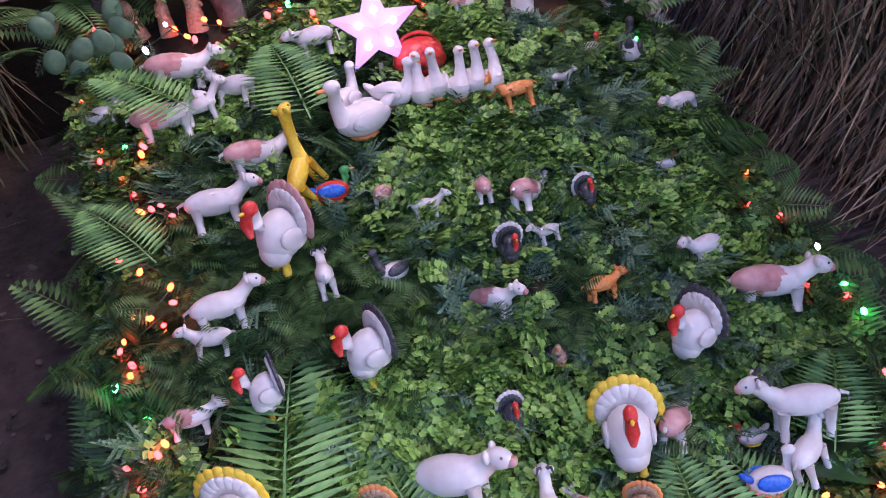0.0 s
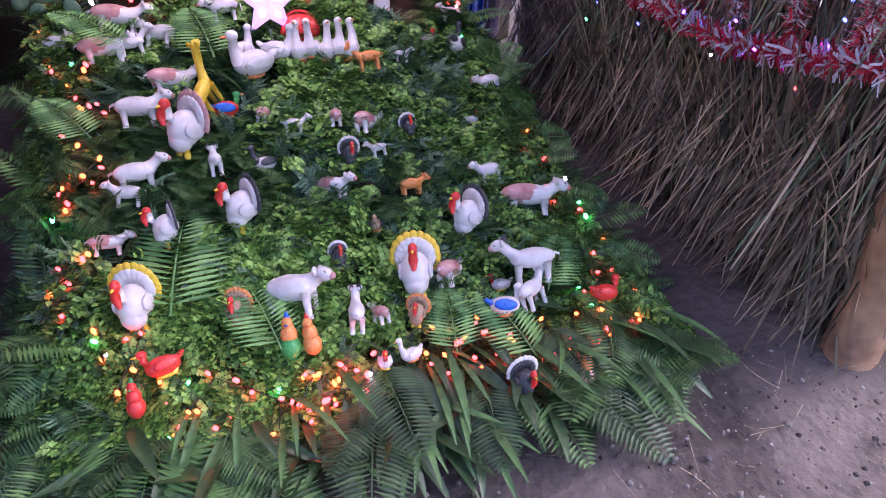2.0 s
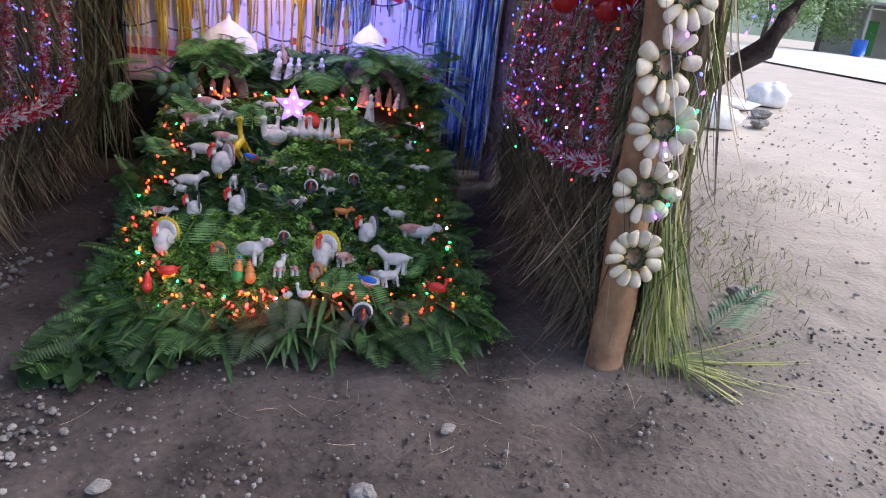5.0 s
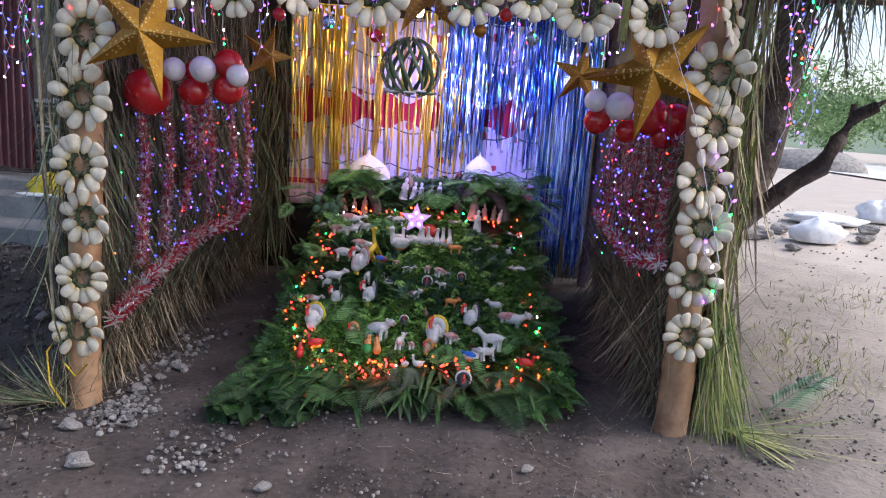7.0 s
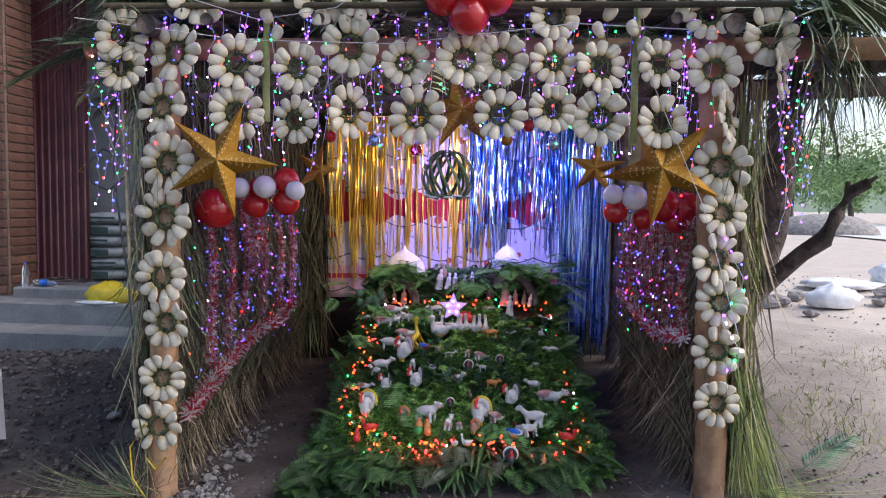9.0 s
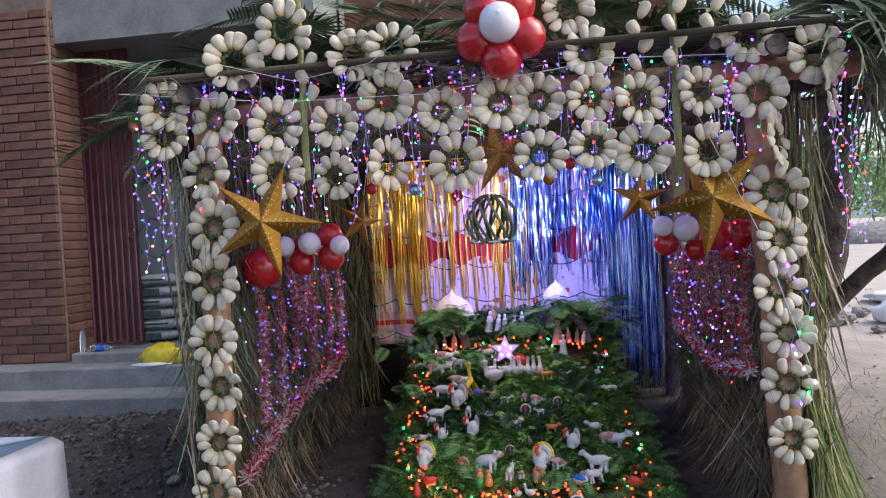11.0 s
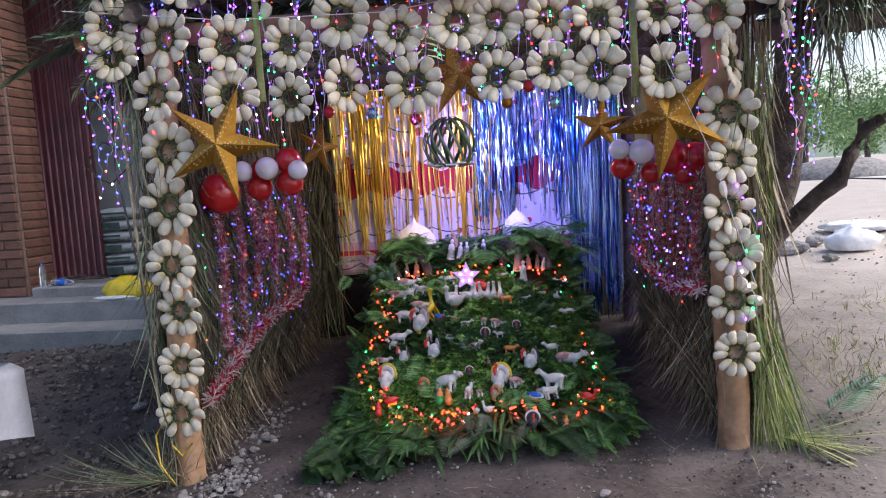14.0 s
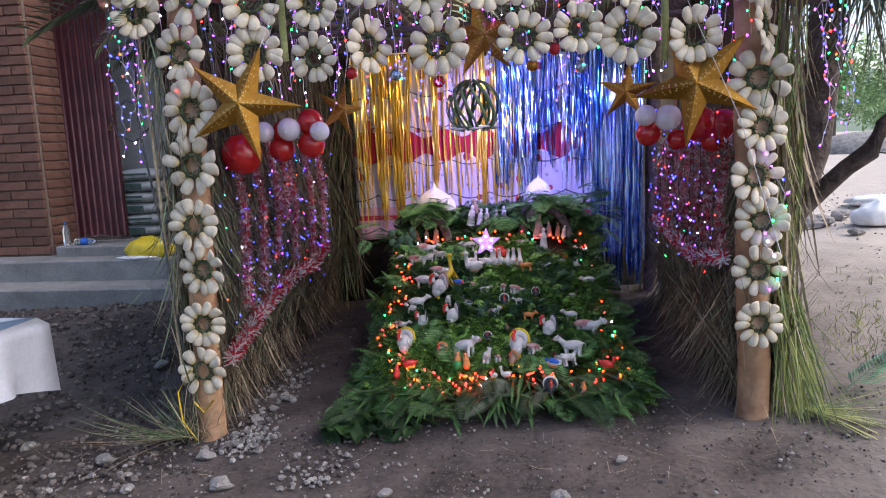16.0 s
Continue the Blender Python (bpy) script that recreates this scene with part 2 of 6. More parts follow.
def blend(f, a, b):
    k = cn.new("ShaderNodeMix")
    k.data_type = "RGBA"
    for slot, v in ((0, f), (6, a), (7, b)):
        if isinstance(v, tuple):
            k.inputs[slot].default_value = (*v, 1)
        else:
            cl.new(v, k.inputs[slot])
    return k.outputs[2]


cxyz = cn.new("ShaderNodeSeparateXYZ")
cl.new(cn.new("ShaderNodeTexCoord").outputs["Object"], cxyz.inputs[0])
cxo, czo = cxyz.outputs[0], cxyz.outputs[2]
wave = calc("POWER", calc("ABSOLUTE", calc("COSINE", calc("MULTIPLY", calc("ADD", cxo, 0.05), 9.1))), 2.2)
band = calc("LESS_THAN", calc("ABSOLUTE", calc("SUBTRACT", czo, 1.53)), calc("MULTIPLY_ADD", wave, 0.075))
cl.new(wave, band.node.inputs[1].links[0].from_node.inputs[0])
band.node.inputs[1].links[0].from_node.inputs[2].default_value = 0.072
spots = cn.new("ShaderNodeTexVoronoi")
spots.inputs["Scale"].default_value = 5.2
cl.new(cn["Texture Coordinate"].outputs["Object"], spots.inputs["Vector"])
spot = calc("LESS_THAN", spots.outputs["Distance"], 0.2)
small = cn.new("ShaderNodeTexVoronoi")
small.inputs["Scale"].default_value = 13
cl.new(cn["Texture Coordinate"].outputs["Object"], small.inputs["Vector"])
dots = calc("LESS_THAN", small.outputs["Distance"], 0.2)
hem = calc("LESS_THAN", czo, 0.98)
stripe = calc("LESS_THAN", calc("ABSOLUTE", calc("SUBTRACT", calc("MODULO", czo, 0.26), 0.1)), 0.022)
ground_tone = blend(hem, (0.74, 0.74, 0.78), (0.72, 0.50, 0.54))
tone = blend(calc("MULTIPLY", spot, calc("SUBTRACT", 1.0, hem)), ground_tone, (0.55, 0.09, 0.09))
tone = blend(calc("MULTIPLY", dots, 0.6), tone, (0.16, 0.24, 0.20))
festoon = calc("LESS_THAN", calc("ABSOLUTE", calc("SUBTRACT", calc("MODULO", calc("ADD", czo, calc("MULTIPLY", calc("ABSOLUTE", calc("SINE", calc("MULTIPLY", cxo, 9.1))), 0.05)), 0.31), 0.16)), 0.006)
tone = blend(festoon, tone, (0.10, 0.12, 0.12))
tone = blend(calc("MULTIPLY", hem, stripe), tone, (0.60, 0.05, 0.08))
tone = blend(band, tone, (0.50, 0.02, 0.05))
cl.new(tone, cn["Principled BSDF"].inputs["Base Color"])
cn["Principled BSDF"].inputs["Roughness"].default_value = 0.8


# ---- shapes ----
def box(cx, cy, cz, sx, sy, sz):
    v = [(cx + sx * (i - 0.5), cy + sy * (j - 0.5), cz + sz * (k - 0.5)) for i in (0, 1) for j in (0, 1) for k in (0, 1)]
    return v, [(0, 1, 3, 2), (4, 6, 7, 5), (0, 4, 5, 1), (2, 3, 7, 6), (0, 2, 6, 4), (1, 5, 7, 3)]


def blob(c, r, seg=12, rings=8, turn=None):
    """An ellipsoid; turn: degrees of pitch about y."""
    v, f = [], []
    a = radians(turn or 0)
    for i in range(rings + 1):
        th = math.pi * i / rings
        for j in range(seg):
            ph = 2 * math.pi * j / seg
            x, y, z = r[0] * math.sin(th) * math.cos(ph), r[1] * math.sin(th) * math.sin(ph), r[2] * math.cos(th)
            v.append((c[0] + x * math.cos(a) - z * math.sin(a), c[1] + y, c[2] + x * math.sin(a) + z * math.cos(a)))
    for i in range(rings):
        for j in range(seg):
            k = (j + 1) % seg
            f.append((i * seg + j, (i + 1) * seg + j, (i + 1) * seg + k, i * seg + k))
    return v, f


def tube(path, radii, seg=8, cap=True):
    """A round tube along a path; radii: one number or one for each point."""
    pts = [Vector(p) for p in path]
    if isinstance(radii, (int, float)):
        radii = [radii] * len(pts)
    v, f = [], []
    for i, p in enumerate(pts):
        d = (pts[min(i + 1, len(pts) - 1)] - pts[max(i - 1, 0)]).normalized()
        side = d.cross(Vector((0.13, 0.31, 0.94)) if abs(d.z) < 0.9 else Vector((1, 0, 0))).normalized()
        up = side.cross(d)
        for j in range(seg):
            a = 2 * math.pi * j / seg
            v.append(tuple(p + radii[i] * (math.cos(a) * side + math.sin(a) * up)))
    for i in range(len(pts) - 1):
        for j in range(seg):
            k = (j + 1) % seg
            f.append((i * seg + j, i * seg + k, (i + 1) * seg + k, (i + 1) * seg + j))
    if cap:
        f += [tuple(range(seg)), tuple(range((len(pts) - 1) * seg, len(pts) * seg))[::-1]]
    return v, f


def disc(c, r, depth, seg=20, axis="y"):
    a, b = Vector(c), Vector(c)
    n = {"x": 0, "y": 1, "z": 2}[axis]
    a[n] -= depth / 2
    b[n] += depth / 2
    return tube([a, b], r, seg)


def ring(c, r, thick, seg=20, n=7):
    path = [(c[0] + r * math.cos(2 * math.pi * i / seg), c[1], c[2] + r * math.sin(2 * math.pi * i / seg)) for i in range(seg + 1)]
    return tube(path, thick, n, cap=False)


def mesh_of(name, pieces, mats, smooth=True):
    """One mesh of pieces (verts, faces[, material index])."""
    v, f, mi = [], [], []
    for piece in pieces:
        off = len(v)
        v += piece[0]
        f += [tuple(i + off for i in q) for q in piece[1]]
        mi += [piece[2] if len(piece) > 2 else 0] * len(piece[1])
    me = bpy.data.meshes.new(name)
    me.from_pydata(v, [], f)
    for m in mats:
        me.materials.append(m)
    me.polygons.foreach_set("material_index", mi)
    me.polygons.foreach_set("use_smooth", [smooth] * len(f))
    me.update()
    return me


def part(name, pieces, material, parent=None, label="", smooth=True):
    mats = material if isinstance(material, (list, tuple)) else [material]
    ob = new(name, mesh_of(name, pieces, mats, smooth))
    ob.parent = parent
    return tagged(ob, label) if label else ob


def thing(name, label, category, group="", kind="", at=(0, 0, 0)):
    ob = new(name)
    ob.empty_display_size = 0.05
    ob.location = at
    return tagged(ob, label, category, group, kind)


def mass(name, protos, spots, mats, parent=None, smooth=False):
    """Many small copies of prototypes in one mesh. protos: (verts Nx3, quads Mx4, material index); spots: (index, 4x4 matrix)."""
    vs, fs, ms, off = [], [], [], 0
    for k, m in spots:
        pv, pf, mi = protos[k]
        a = np.array(m)
        vs.append(pv @ a[:3, :3].T + a[:3, 3])
        fs.append(pf + off)
        ms.append(np.full(len(pf), mi))
        off += len(pv)
    v, f, mi = np.concatenate(vs), np.concatenate(fs), np.concatenate(ms)
    me = bpy.data.meshes.new(name)
    me.vertices.add(len(v))
    me.vertices.foreach_set("co", v.astype(np.float32).ravel())
    me.loops.add(f.size)
    me.loops.foreach_set("vertex_index", f.astype(np.int32).ravel())
    me.polygons.add(len(f))
    me.polygons.foreach_set("loop_start", np.arange(0, f.size, 4, dtype=np.int32))
    for m in mats:
        me.materials.append(m)
    me.polygons.foreach_set("material_index", mi.astype(np.int32))
    me.polygons.foreach_set("use_smooth", np.full(len(f), smooth))
    me.update(calc_edges=True)
    me.validate()
    ob = new(name, me)
    ob.parent = parent
    return ob


def strip(points, widths, across=(1, 0, 0)):
    """A flat leaf or ribbon along points, as arrays for mass()."""
    ac = np.array(across, float)
    p, w = np.array(points, float), np.array(widths, float)[:, None]
    v = np.empty((len(p) * 2, 3))
    v[0::2], v[1::2] = p - ac * w / 2, p + ac * w / 2
    f = np.array([(2 * i, 2 * i + 1, 2 * i + 3, 2 * i + 2) for i in range(len(p) - 1)])
    return v, f


def join(pieces, mi=0):
    vs, fs, off = [], [], 0
    for v, f in pieces:
        vs.append(np.asarray(v, float))
        fs.append(np.asarray(f) + off)
        off += len(v)
    return np.concatenate(vs), np.concatenate(fs), mi


def kite(base, tip, width, sag=0.0):
    """A small leaf of two quads folded along its rib."""
    b, t = np.array(base, float), np.array(tip, float)
    d = t - b
    side = np.cross(d, (0, 0, 1.0))
    side = side / (np.linalg.norm(side) + 1e-9) * width / 2
    mid = b + d * 0.45 + np.array((0, 0, sag))
    v = np.array([b, mid - side, t, mid + side, mid + np.array((0, 0, -0.12 * width))])
    return v, np.array([(0, 1, 2, 4), (0, 4, 2, 3)])


def at(x, y, z, rx=0, ry=0, rz=0, s=1.0):
    return pose(x, y, z, rx, ry, rz) @ Matrix.Diagonal((s, s, s, 1))


R = random.Random(7)
def ground_z(x, y):
    """Gently sloping ground, level again far off, with a bank of dug earth rising to the house steps."""
    bank = 0.17 * max(0.0, min(1.45, y - 0.3)) * min(1.0, max(0.0, (-1.65 - x) / 0.65))
    return 0.045 * max(-9.0, min(9.0, x)) + 0.05 * max(-6.0, min(7.0, y)) + bank


def lerp_profile(v, pts):
    for (a, p), (b, q) in zip(pts, pts[1:]):
        if v <= b:
            return p + (q - p) * max(0.0, (v - a)) / (b - a)
    return pts[-1][1]


def sstep(a, b, v):
    u = min(1.0, max(0.0, (v - a) / (b - a)))
    return u * u * (3 - 2 * u)


PROFILE = ((0.0, 0.0), (0.12, 0.04), (0.3, 0.13), (0.5, 0.25), (0.8, 0.41), (1.1, 0.55), (1.4, 0.68), (1.58, 0.72), (1.72, 0.85), (2.0, 0.9), (2.3, 0.82))


def bed_z(x, y):
    """Height of the mound's surface."""
    z = lerp_profile(y, PROFILE) - 0.13 * sstep(0.25, 0.85, x) * sstep(0.2, 0.9, y)
    left, right = -0.57 - 0.02 * y, 0.86 - 0.07 * y
    side = sstep(left - 0.15, left, x) * (1 - sstep(right, right + 0.2, x))
    return z * side + ground_z(x, y)


# ---- ground ----
def ground_sheet():
    xs = [-400, -120, -50, -25, -14] + [-9 + 0.25 * i for i in range(16)] + [-5 + 0.05 * i for i in range(181)] + [4.2 + 0.2 * i for i in range(25)] + [12, 18, 30, 60, 140, 400]
    ys = [-300, -80, -30, -12] + [-6 + 0.25 * i for i in range(14)] + [-2.5 + 0.05 * i for i in range(111)] + [3.2 + 0.2 * i for i in range(30)] + [11, 14, 20, 30, 45, 70, 120, 250, 600]
    v = []
    for y in ys:
        for x in xs:
            near = 1.0 if abs(x) < 9 and abs(y) < 9 else 0.0
            n = noise.noise(Vector((x * 1.3, y * 1.3, 0))) * 0.022 + noise.noise(Vector((x * 5, y * 5, 3))) * (0.012 + 0.02 * (x < -1.8))
            n += noise.noise(Vector((x * 13, y * 13, 7))) * (0.007 + 0.012 * (x < -1.8)) + noise.noise(Vector((x * 2.6, y * 7, 9))) * 0.012
            v.append((x, y, ground_z(x, y) + near * n - 0.012))
    w = len(xs)
    f = [(j * w + i, j * w + i + 1, (j + 1) * w + i + 1, (j + 1) * w + i) for j in range(len(ys) - 1) for i in range(w - 1)]
    return v, f


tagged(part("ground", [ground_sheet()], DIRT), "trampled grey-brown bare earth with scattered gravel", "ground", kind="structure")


def lump(seed, r=1.0, seg=7, rings=5, squash=0.65):
    v, f = blob((0, 0, 0), (r, r * 0.85, r * squash), seg, rings)
    v = [tuple(Vector(p) * (1 + 0.6 * noise.noise(Vector(p) * 1.5 / r + Vector((seed, 0, 0))))) for p in v]
    return v, f


pebbles = [(*map(np.array, lump(i * 3.1)), 0) for i in range(5)]
spots = []
for i in range(3800):
    if i < 1500:
        x, y, s = R.gauss(-2.1, 1.1), R.uniform(-2.6, 2.6), R.uniform(0.004, 0.016)
    elif i < 2500:
        x, y, s = R.uniform(-1.6, 2.2), R.uniform(-2.4, -0.25), R.uniform(0.002, 0.008)
    else:
        x, y, s = R.uniform(1.9, 7.0), R.uniform(-2.0, 7.0), R.uniform(0.004, 0.018)
    spots.append((R.randrange(5), at(x, y, ground_z(x, y) - 0.004, 0, 0, R.uniform(0, 360), s)))
for i in range(5200):
    x, y = R.uniform(-5.5, -1.7), R.uniform(-1.6, 2.4)
    spots.append((R.randrange(5), at(x, y, ground_z(x, y), 0, 0, R.uniform(0, 360), 0.005 + 0.022 * R.random() ** 2)))
crumbs = [(*map(np.array, lump(40 + i * 2.3, 1.0, 5, 3, 0.7)), i % 3) for i in range(6)]
grit = []
for i in range(15000):
    x, y = R.uniform(-2.2, 4.2), R.uniform(-2.4, 0.3)
    k = noise.noise(Vector((x * 2.2, y * 2.2, 21)))
    if k < R.uniform(-0.5, 0.25):
        continue
    grit.append((R.randrange(6), at(x, y, ground_z(x, y) - 0.003, 0, 0, R.uniform(0, 360), 0.0025 + 0.0095 * R.random() ** 3)))
tagged(mass("fine_grit", crumbs, grit, [GRAVEL, CLOD, STONE]), "fine grit and crumbled earth strewn over the yard", "grit", kind="stuff")
patch = []
for i in range(620):
    if i < 200:
        x, y = R.gauss(-1.26, 0.09), R.gauss(-0.1, 0.09)
    elif i < 460:
        x, y = R.gauss(-1.3, 0.08), R.uniform(-0.2, 1.1)
    else:
        x, y = R.choice([(R.gauss(-2.0, 0.35), R.gauss(-0.5, 0.12)), (R.gauss(-0.75, 0.12), R.gauss(-0.5, 0.1))])
    patch.append((R.randrange(5), at(x, y, ground_z(x, y) + 0.001, R.uniform(-20, 20), R.uniform(-20, 20), R.uniform(0, 360), 0.005 + 0.016 * R.random() ** 2)))
tagged(mass("gravel_patch", pebbles, patch, [STONE]), "pale grey stones gathered round the post's foot", "gravel", kind="stuff")
pale = [q for q in spots if q[1].translation.x > 1.9]
spots = [q for q in spots if q[1].translation.x <= 1.9]
tagged(mass("pale_gravel", pebbles, pale, [PALE_STONE]), "loose pale gravel on the dry open ground", "gravel", kind="stuff")
tagged(mass("gravel", pebbles, spots, [GRAVEL], smooth=False), "loose grey gravel strewn over the earth", "gravel", kind="stuff")

# clods and stones that stand out
stone_mesh = [mesh_of("stone", [lump(20 + i, 1.0, 9, 6, 0.5)], [STONE], smooth=False) for i in range(4)]
for i, (x, y, s) in enumerate([(-1.2, -0.6, .06), (-1.75, 0.05, .05), (-1.3, 0.15, .045), (-1.42, -0.28, .05), (0.1, -0.85, .05), (-0.35, -0.7, .035), (-1.68, -0.6, .04), (0.45, -0.75, .04), (-2.0, -0.3, .05),
                               (-1.2, 0.45, .04), (-1.25, 0.3, .035), (2.45, 0.62, .07), (3.3, 0.2, .05), (0.75, -0.45, .03), (-0.9, -0.3, .025), (3.7, 4.9, .17), (4.1, 5.2, .13), (4.9, 4.8, .12), (3.3, 4.8, .1), (3.9, 4.3, .08), (5.2, 5.3, .14), (-2.3, 0.9, .05), (-2.6, -0.1, .05)]):
    ob = new("stone", stone_mesh[i % 4])
    ob.matrix_world = at(x, y, ground_z(x, y) + s * 0.25, 0, 0, 47 * i, s)
    tagged(ob, "rough grey stone lying on the bare earth", "stone", "stones on the ground")

# straw litter
def blade(length, width, bend, segs=4, across=(1, 0, 0)):
    pts = [(0, bend * (i / segs) ** 2 * length, length * i / segs * (1 - 0.25 * abs(bend) * i / segs)) for i in range(segs + 1)]
    return strip(pts, [width * (1 - 0.75 * (i / segs) ** 2) for i in range(segs + 1)], across)


blades = [(*blade(1.0, w, b), k) for k, (w, b) in enumerate([(0.012, 0.10), (0.016, 0.26), (0.014, -0.3), (0.021, 0.2)])]
litter = []
for i in range(420):
    x, y = R.choice([(R.gauss(-1.75, 0.3), R.uniform(-0.5, 2.3)), (R.gauss(1.75, 0.4), R.uniform(-0.6, 2.0)), (R.gauss(0.9, 0.5), R.uniform(-0.6, 0.2)), (R.gauss(-1.9, 0.3), R.gauss(-0.15, 0.2))])
    litter.append((R.randrange(3), at(x, y, ground_z(x, y) + 0.012, 90 + R.uniform(-6, 3), R.uniform(-10, 10), R.uniform(0, 360), R.uniform(0.04, 0.16))))
tagged(mass("straw_litter", [(b[0], b[1], 0) for b in blades], litter, [STRAW]), "dry straw bits lying on the earth", "straw", kind="stuff")

# ---- hut frame ----
def log(path, r, name, label, material=LOG, category="post", group=""):
    pts = [Vector(path[0]).lerp(Vector(path[1]), i / 8) + Vector((R.uniform(-1, 1), R.uniform(-1, 1), 0)) * r * 0.12 for i in range(9)]
    ob = part(name, [tube(pts, [r * (1 + R.uniform(-0.05, 0.05)) for _ in pts], 14)], material)
    return tagged(ob, label, category, group)


log(((-1.5, 0.0, -0.1), (-1.46, 0.02, 2.5)), 0.075, "corner_post", "peeled round wooden post carrying the hut's front", group="hut posts")
log(((1.5, 0.02, 0.03), (1.44, 0.05, 2.5)), 0.08, "corner_post", "peeled round wooden post carrying the hut's front", group="hut posts")
log(((-1.62, 2.75, 0.0), (-1.58, 2.75, 2.5)), 0.07, "corner_post", "weathered wooden post at the hut's back", BARK, group="hut posts")
log(((1.42, 2.62, 0.1), (1.45, 2.62, 2.5)), 0.06, "corner_post", "weathered wooden post at the hut's back", BARK, group="hut posts")
log(((-1.95, 0.1, 2.40), (2.5, 0.12, 2.42)), 0.06, "front_beam", "rough wooden beam across the hut's front", LOG, "beam")
log(((-1.3, 0.05, 2.14), (1.3, 0.1, 2.14)), 0.018, "cross_pole", "thin dark pole tied under the front beam", BARK, "pole")
log(((-1.8, 2.75, 2.45), (1.8, 2.75, 2.47)), 0.055, "rear_beam", "rough wooden beam across the hut's back", BARK, "beam")
for sx in (-1.5, 1.47):
    log(((sx, -0.15, 2.48), (sx, 2.9, 2.5)), 0.05, "side_beam", "rough wooden side beam under the thatch", BARK, "beam", "side beams")
for i in range(5):
    log(((-1.2 + 0.6 * i, -0.1, 2.52), (-1.2 + 0.6 * i, 2.85, 2.53)), 0.03, "rafter", "thin roof pole under the palm thatch", BARK, "rafter", "rafters")
log(((1.7, 0.5, 2.42), (4.6, 1.2, 2.62)), 0.075, "side_pole", "dark squared pole sticking out beside the roof", BARK, "pole")
log(((1.75, 0.35, 2.24), (3.2, 0.65, 2.34)), 0.06, "side_pole", "short dark pole end beside the roof", BARK, "pole")
for x, z0, z1 in ((-0.9, 2.0, 3.0), (1.02, 1.9, 3.0)):
    log(((x, -0.03, z0), (x, -0.03, z1)), 0.018, "green_cane", "upright green cane tied to the front", PALM_FRESH, "cane", "front canes")

log(((-1.62, -0.06, 0.25), (-1.71, -0.02, 2.45)), 0.008, "dry_cane", "thin dry yellow cane leaning beside the post", STRAW, "cane", "front canes")
tagged(part("cable", [tube([(-1.72, -0.02, 2.3), (-1.75, -0.03, 1.7), (-1.66, -0.05, 1.1), (-1.62, -0.06, 0.6), (-1.57, -0.06, 0.2)], 0.006, 6)], PLASTIC_DARK), "black electric cable hanging beside the post", "cable", "cables")
tagged(part("cable", [tube([(-1.7, 0.05, 1.78), (-1.85, 0.04, 1.85), (-1.95, 0.05, 1.76), (-1.92, 0.05, 1.66), (-1.82, 0.04, 1.62), (-1.7, 0.04, 1.72)], 0.005, 6)], PLASTIC_DARK), "black cable looping off the post", "cable", "cables")
tagged(part("cord", [tube([(-1.56, -0.09, 0.35), (-1.64, -0.1, 0.22), (-1.63, -0.1, 0.05), (-1.55, -0.11, -0.06)], 0.005, 6), tube([(-1.56, -0.085, 0.16), (-1.5, -0.095, 0.1), (-1.44, -0.085, 0.17)], 0.005, 6)], PLASTIC_YELLOW), "loose yellow cord round the post's foot", "cord", "cords")
def reed_row(x, y0, y1, z0, z1):
    """Upright reeds set side by side with gaps, held by two rails."""
    out, y = [], y0
    while y < y1:
        out.append(tube([(x + R.uniform(-.01, .01), y, z0), (x + R.uniform(-.015, .015), y + R.uniform(-.03, .03), z1)], R.uniform(0.009, 0.015), 6))
        y += R.uniform(0.028, 0.05)
    return out + [tube([(x + 0.02, y0, z), (x + 0.02, y1, z + 0.05)], 0.016, 6) for z in (0.7, 1.7)]


# roof sheet under the thatch and closed sides
tagged(part("roof", [tube([(-1.75, -0.1 + 0.1 * i, 2.585), (0, -0.1 + 0.1 * i + R.uniform(-.02, .02), 2.58), (1.75, -0.1 + 0.1 * i, 2.585)], 0.016, 6) for i in range(31)], REED), "open lattice of reeds under palm leaves", "roof", kind="structure")
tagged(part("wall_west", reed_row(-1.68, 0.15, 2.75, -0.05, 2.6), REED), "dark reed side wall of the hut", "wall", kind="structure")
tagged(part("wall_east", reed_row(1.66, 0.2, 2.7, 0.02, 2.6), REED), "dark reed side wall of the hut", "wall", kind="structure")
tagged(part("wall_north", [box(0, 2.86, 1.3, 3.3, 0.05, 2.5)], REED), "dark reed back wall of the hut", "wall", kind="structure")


def straw_wall(x, side, n, z_top, name, label, wild=1.0, y1=2.6, mats=(STRAW, STRAW_DARK)):
    spots = []
    for i in range(n):
        y = R.uniform(0.05, y1)
        top = R.random() < 0.75
        xx = x + side * R.uniform(0.0, 0.1)
        if top:
            z = z_top * R.uniform(0.45, 1.0)
            m = at(xx, y, z, 180 + R.gauss(0, 11 * wild), R.gauss(0, 7 * wild), R.choice((90, -90)) + R.gauss(0, 25), R.uniform(0.3, 0.75))
        else:
            m = at(xx, y, ground_z(x, y) + 0.02, R.gauss(0, 10 * wild), -side * abs(R.gauss(0, 8 * wild)), R.choice((90, -90)) + R.gauss(0, 30), R.uniform(0.4, 0.9))
        spots.append((R.randrange(4), m))
    protos = [(b[0], b[1], k % 2) for k, b in enumerate(blades)]
    ob = mass(name, protos, spots, list(mats))
    return tagged(ob, label, "straw wall", kind="stuff")


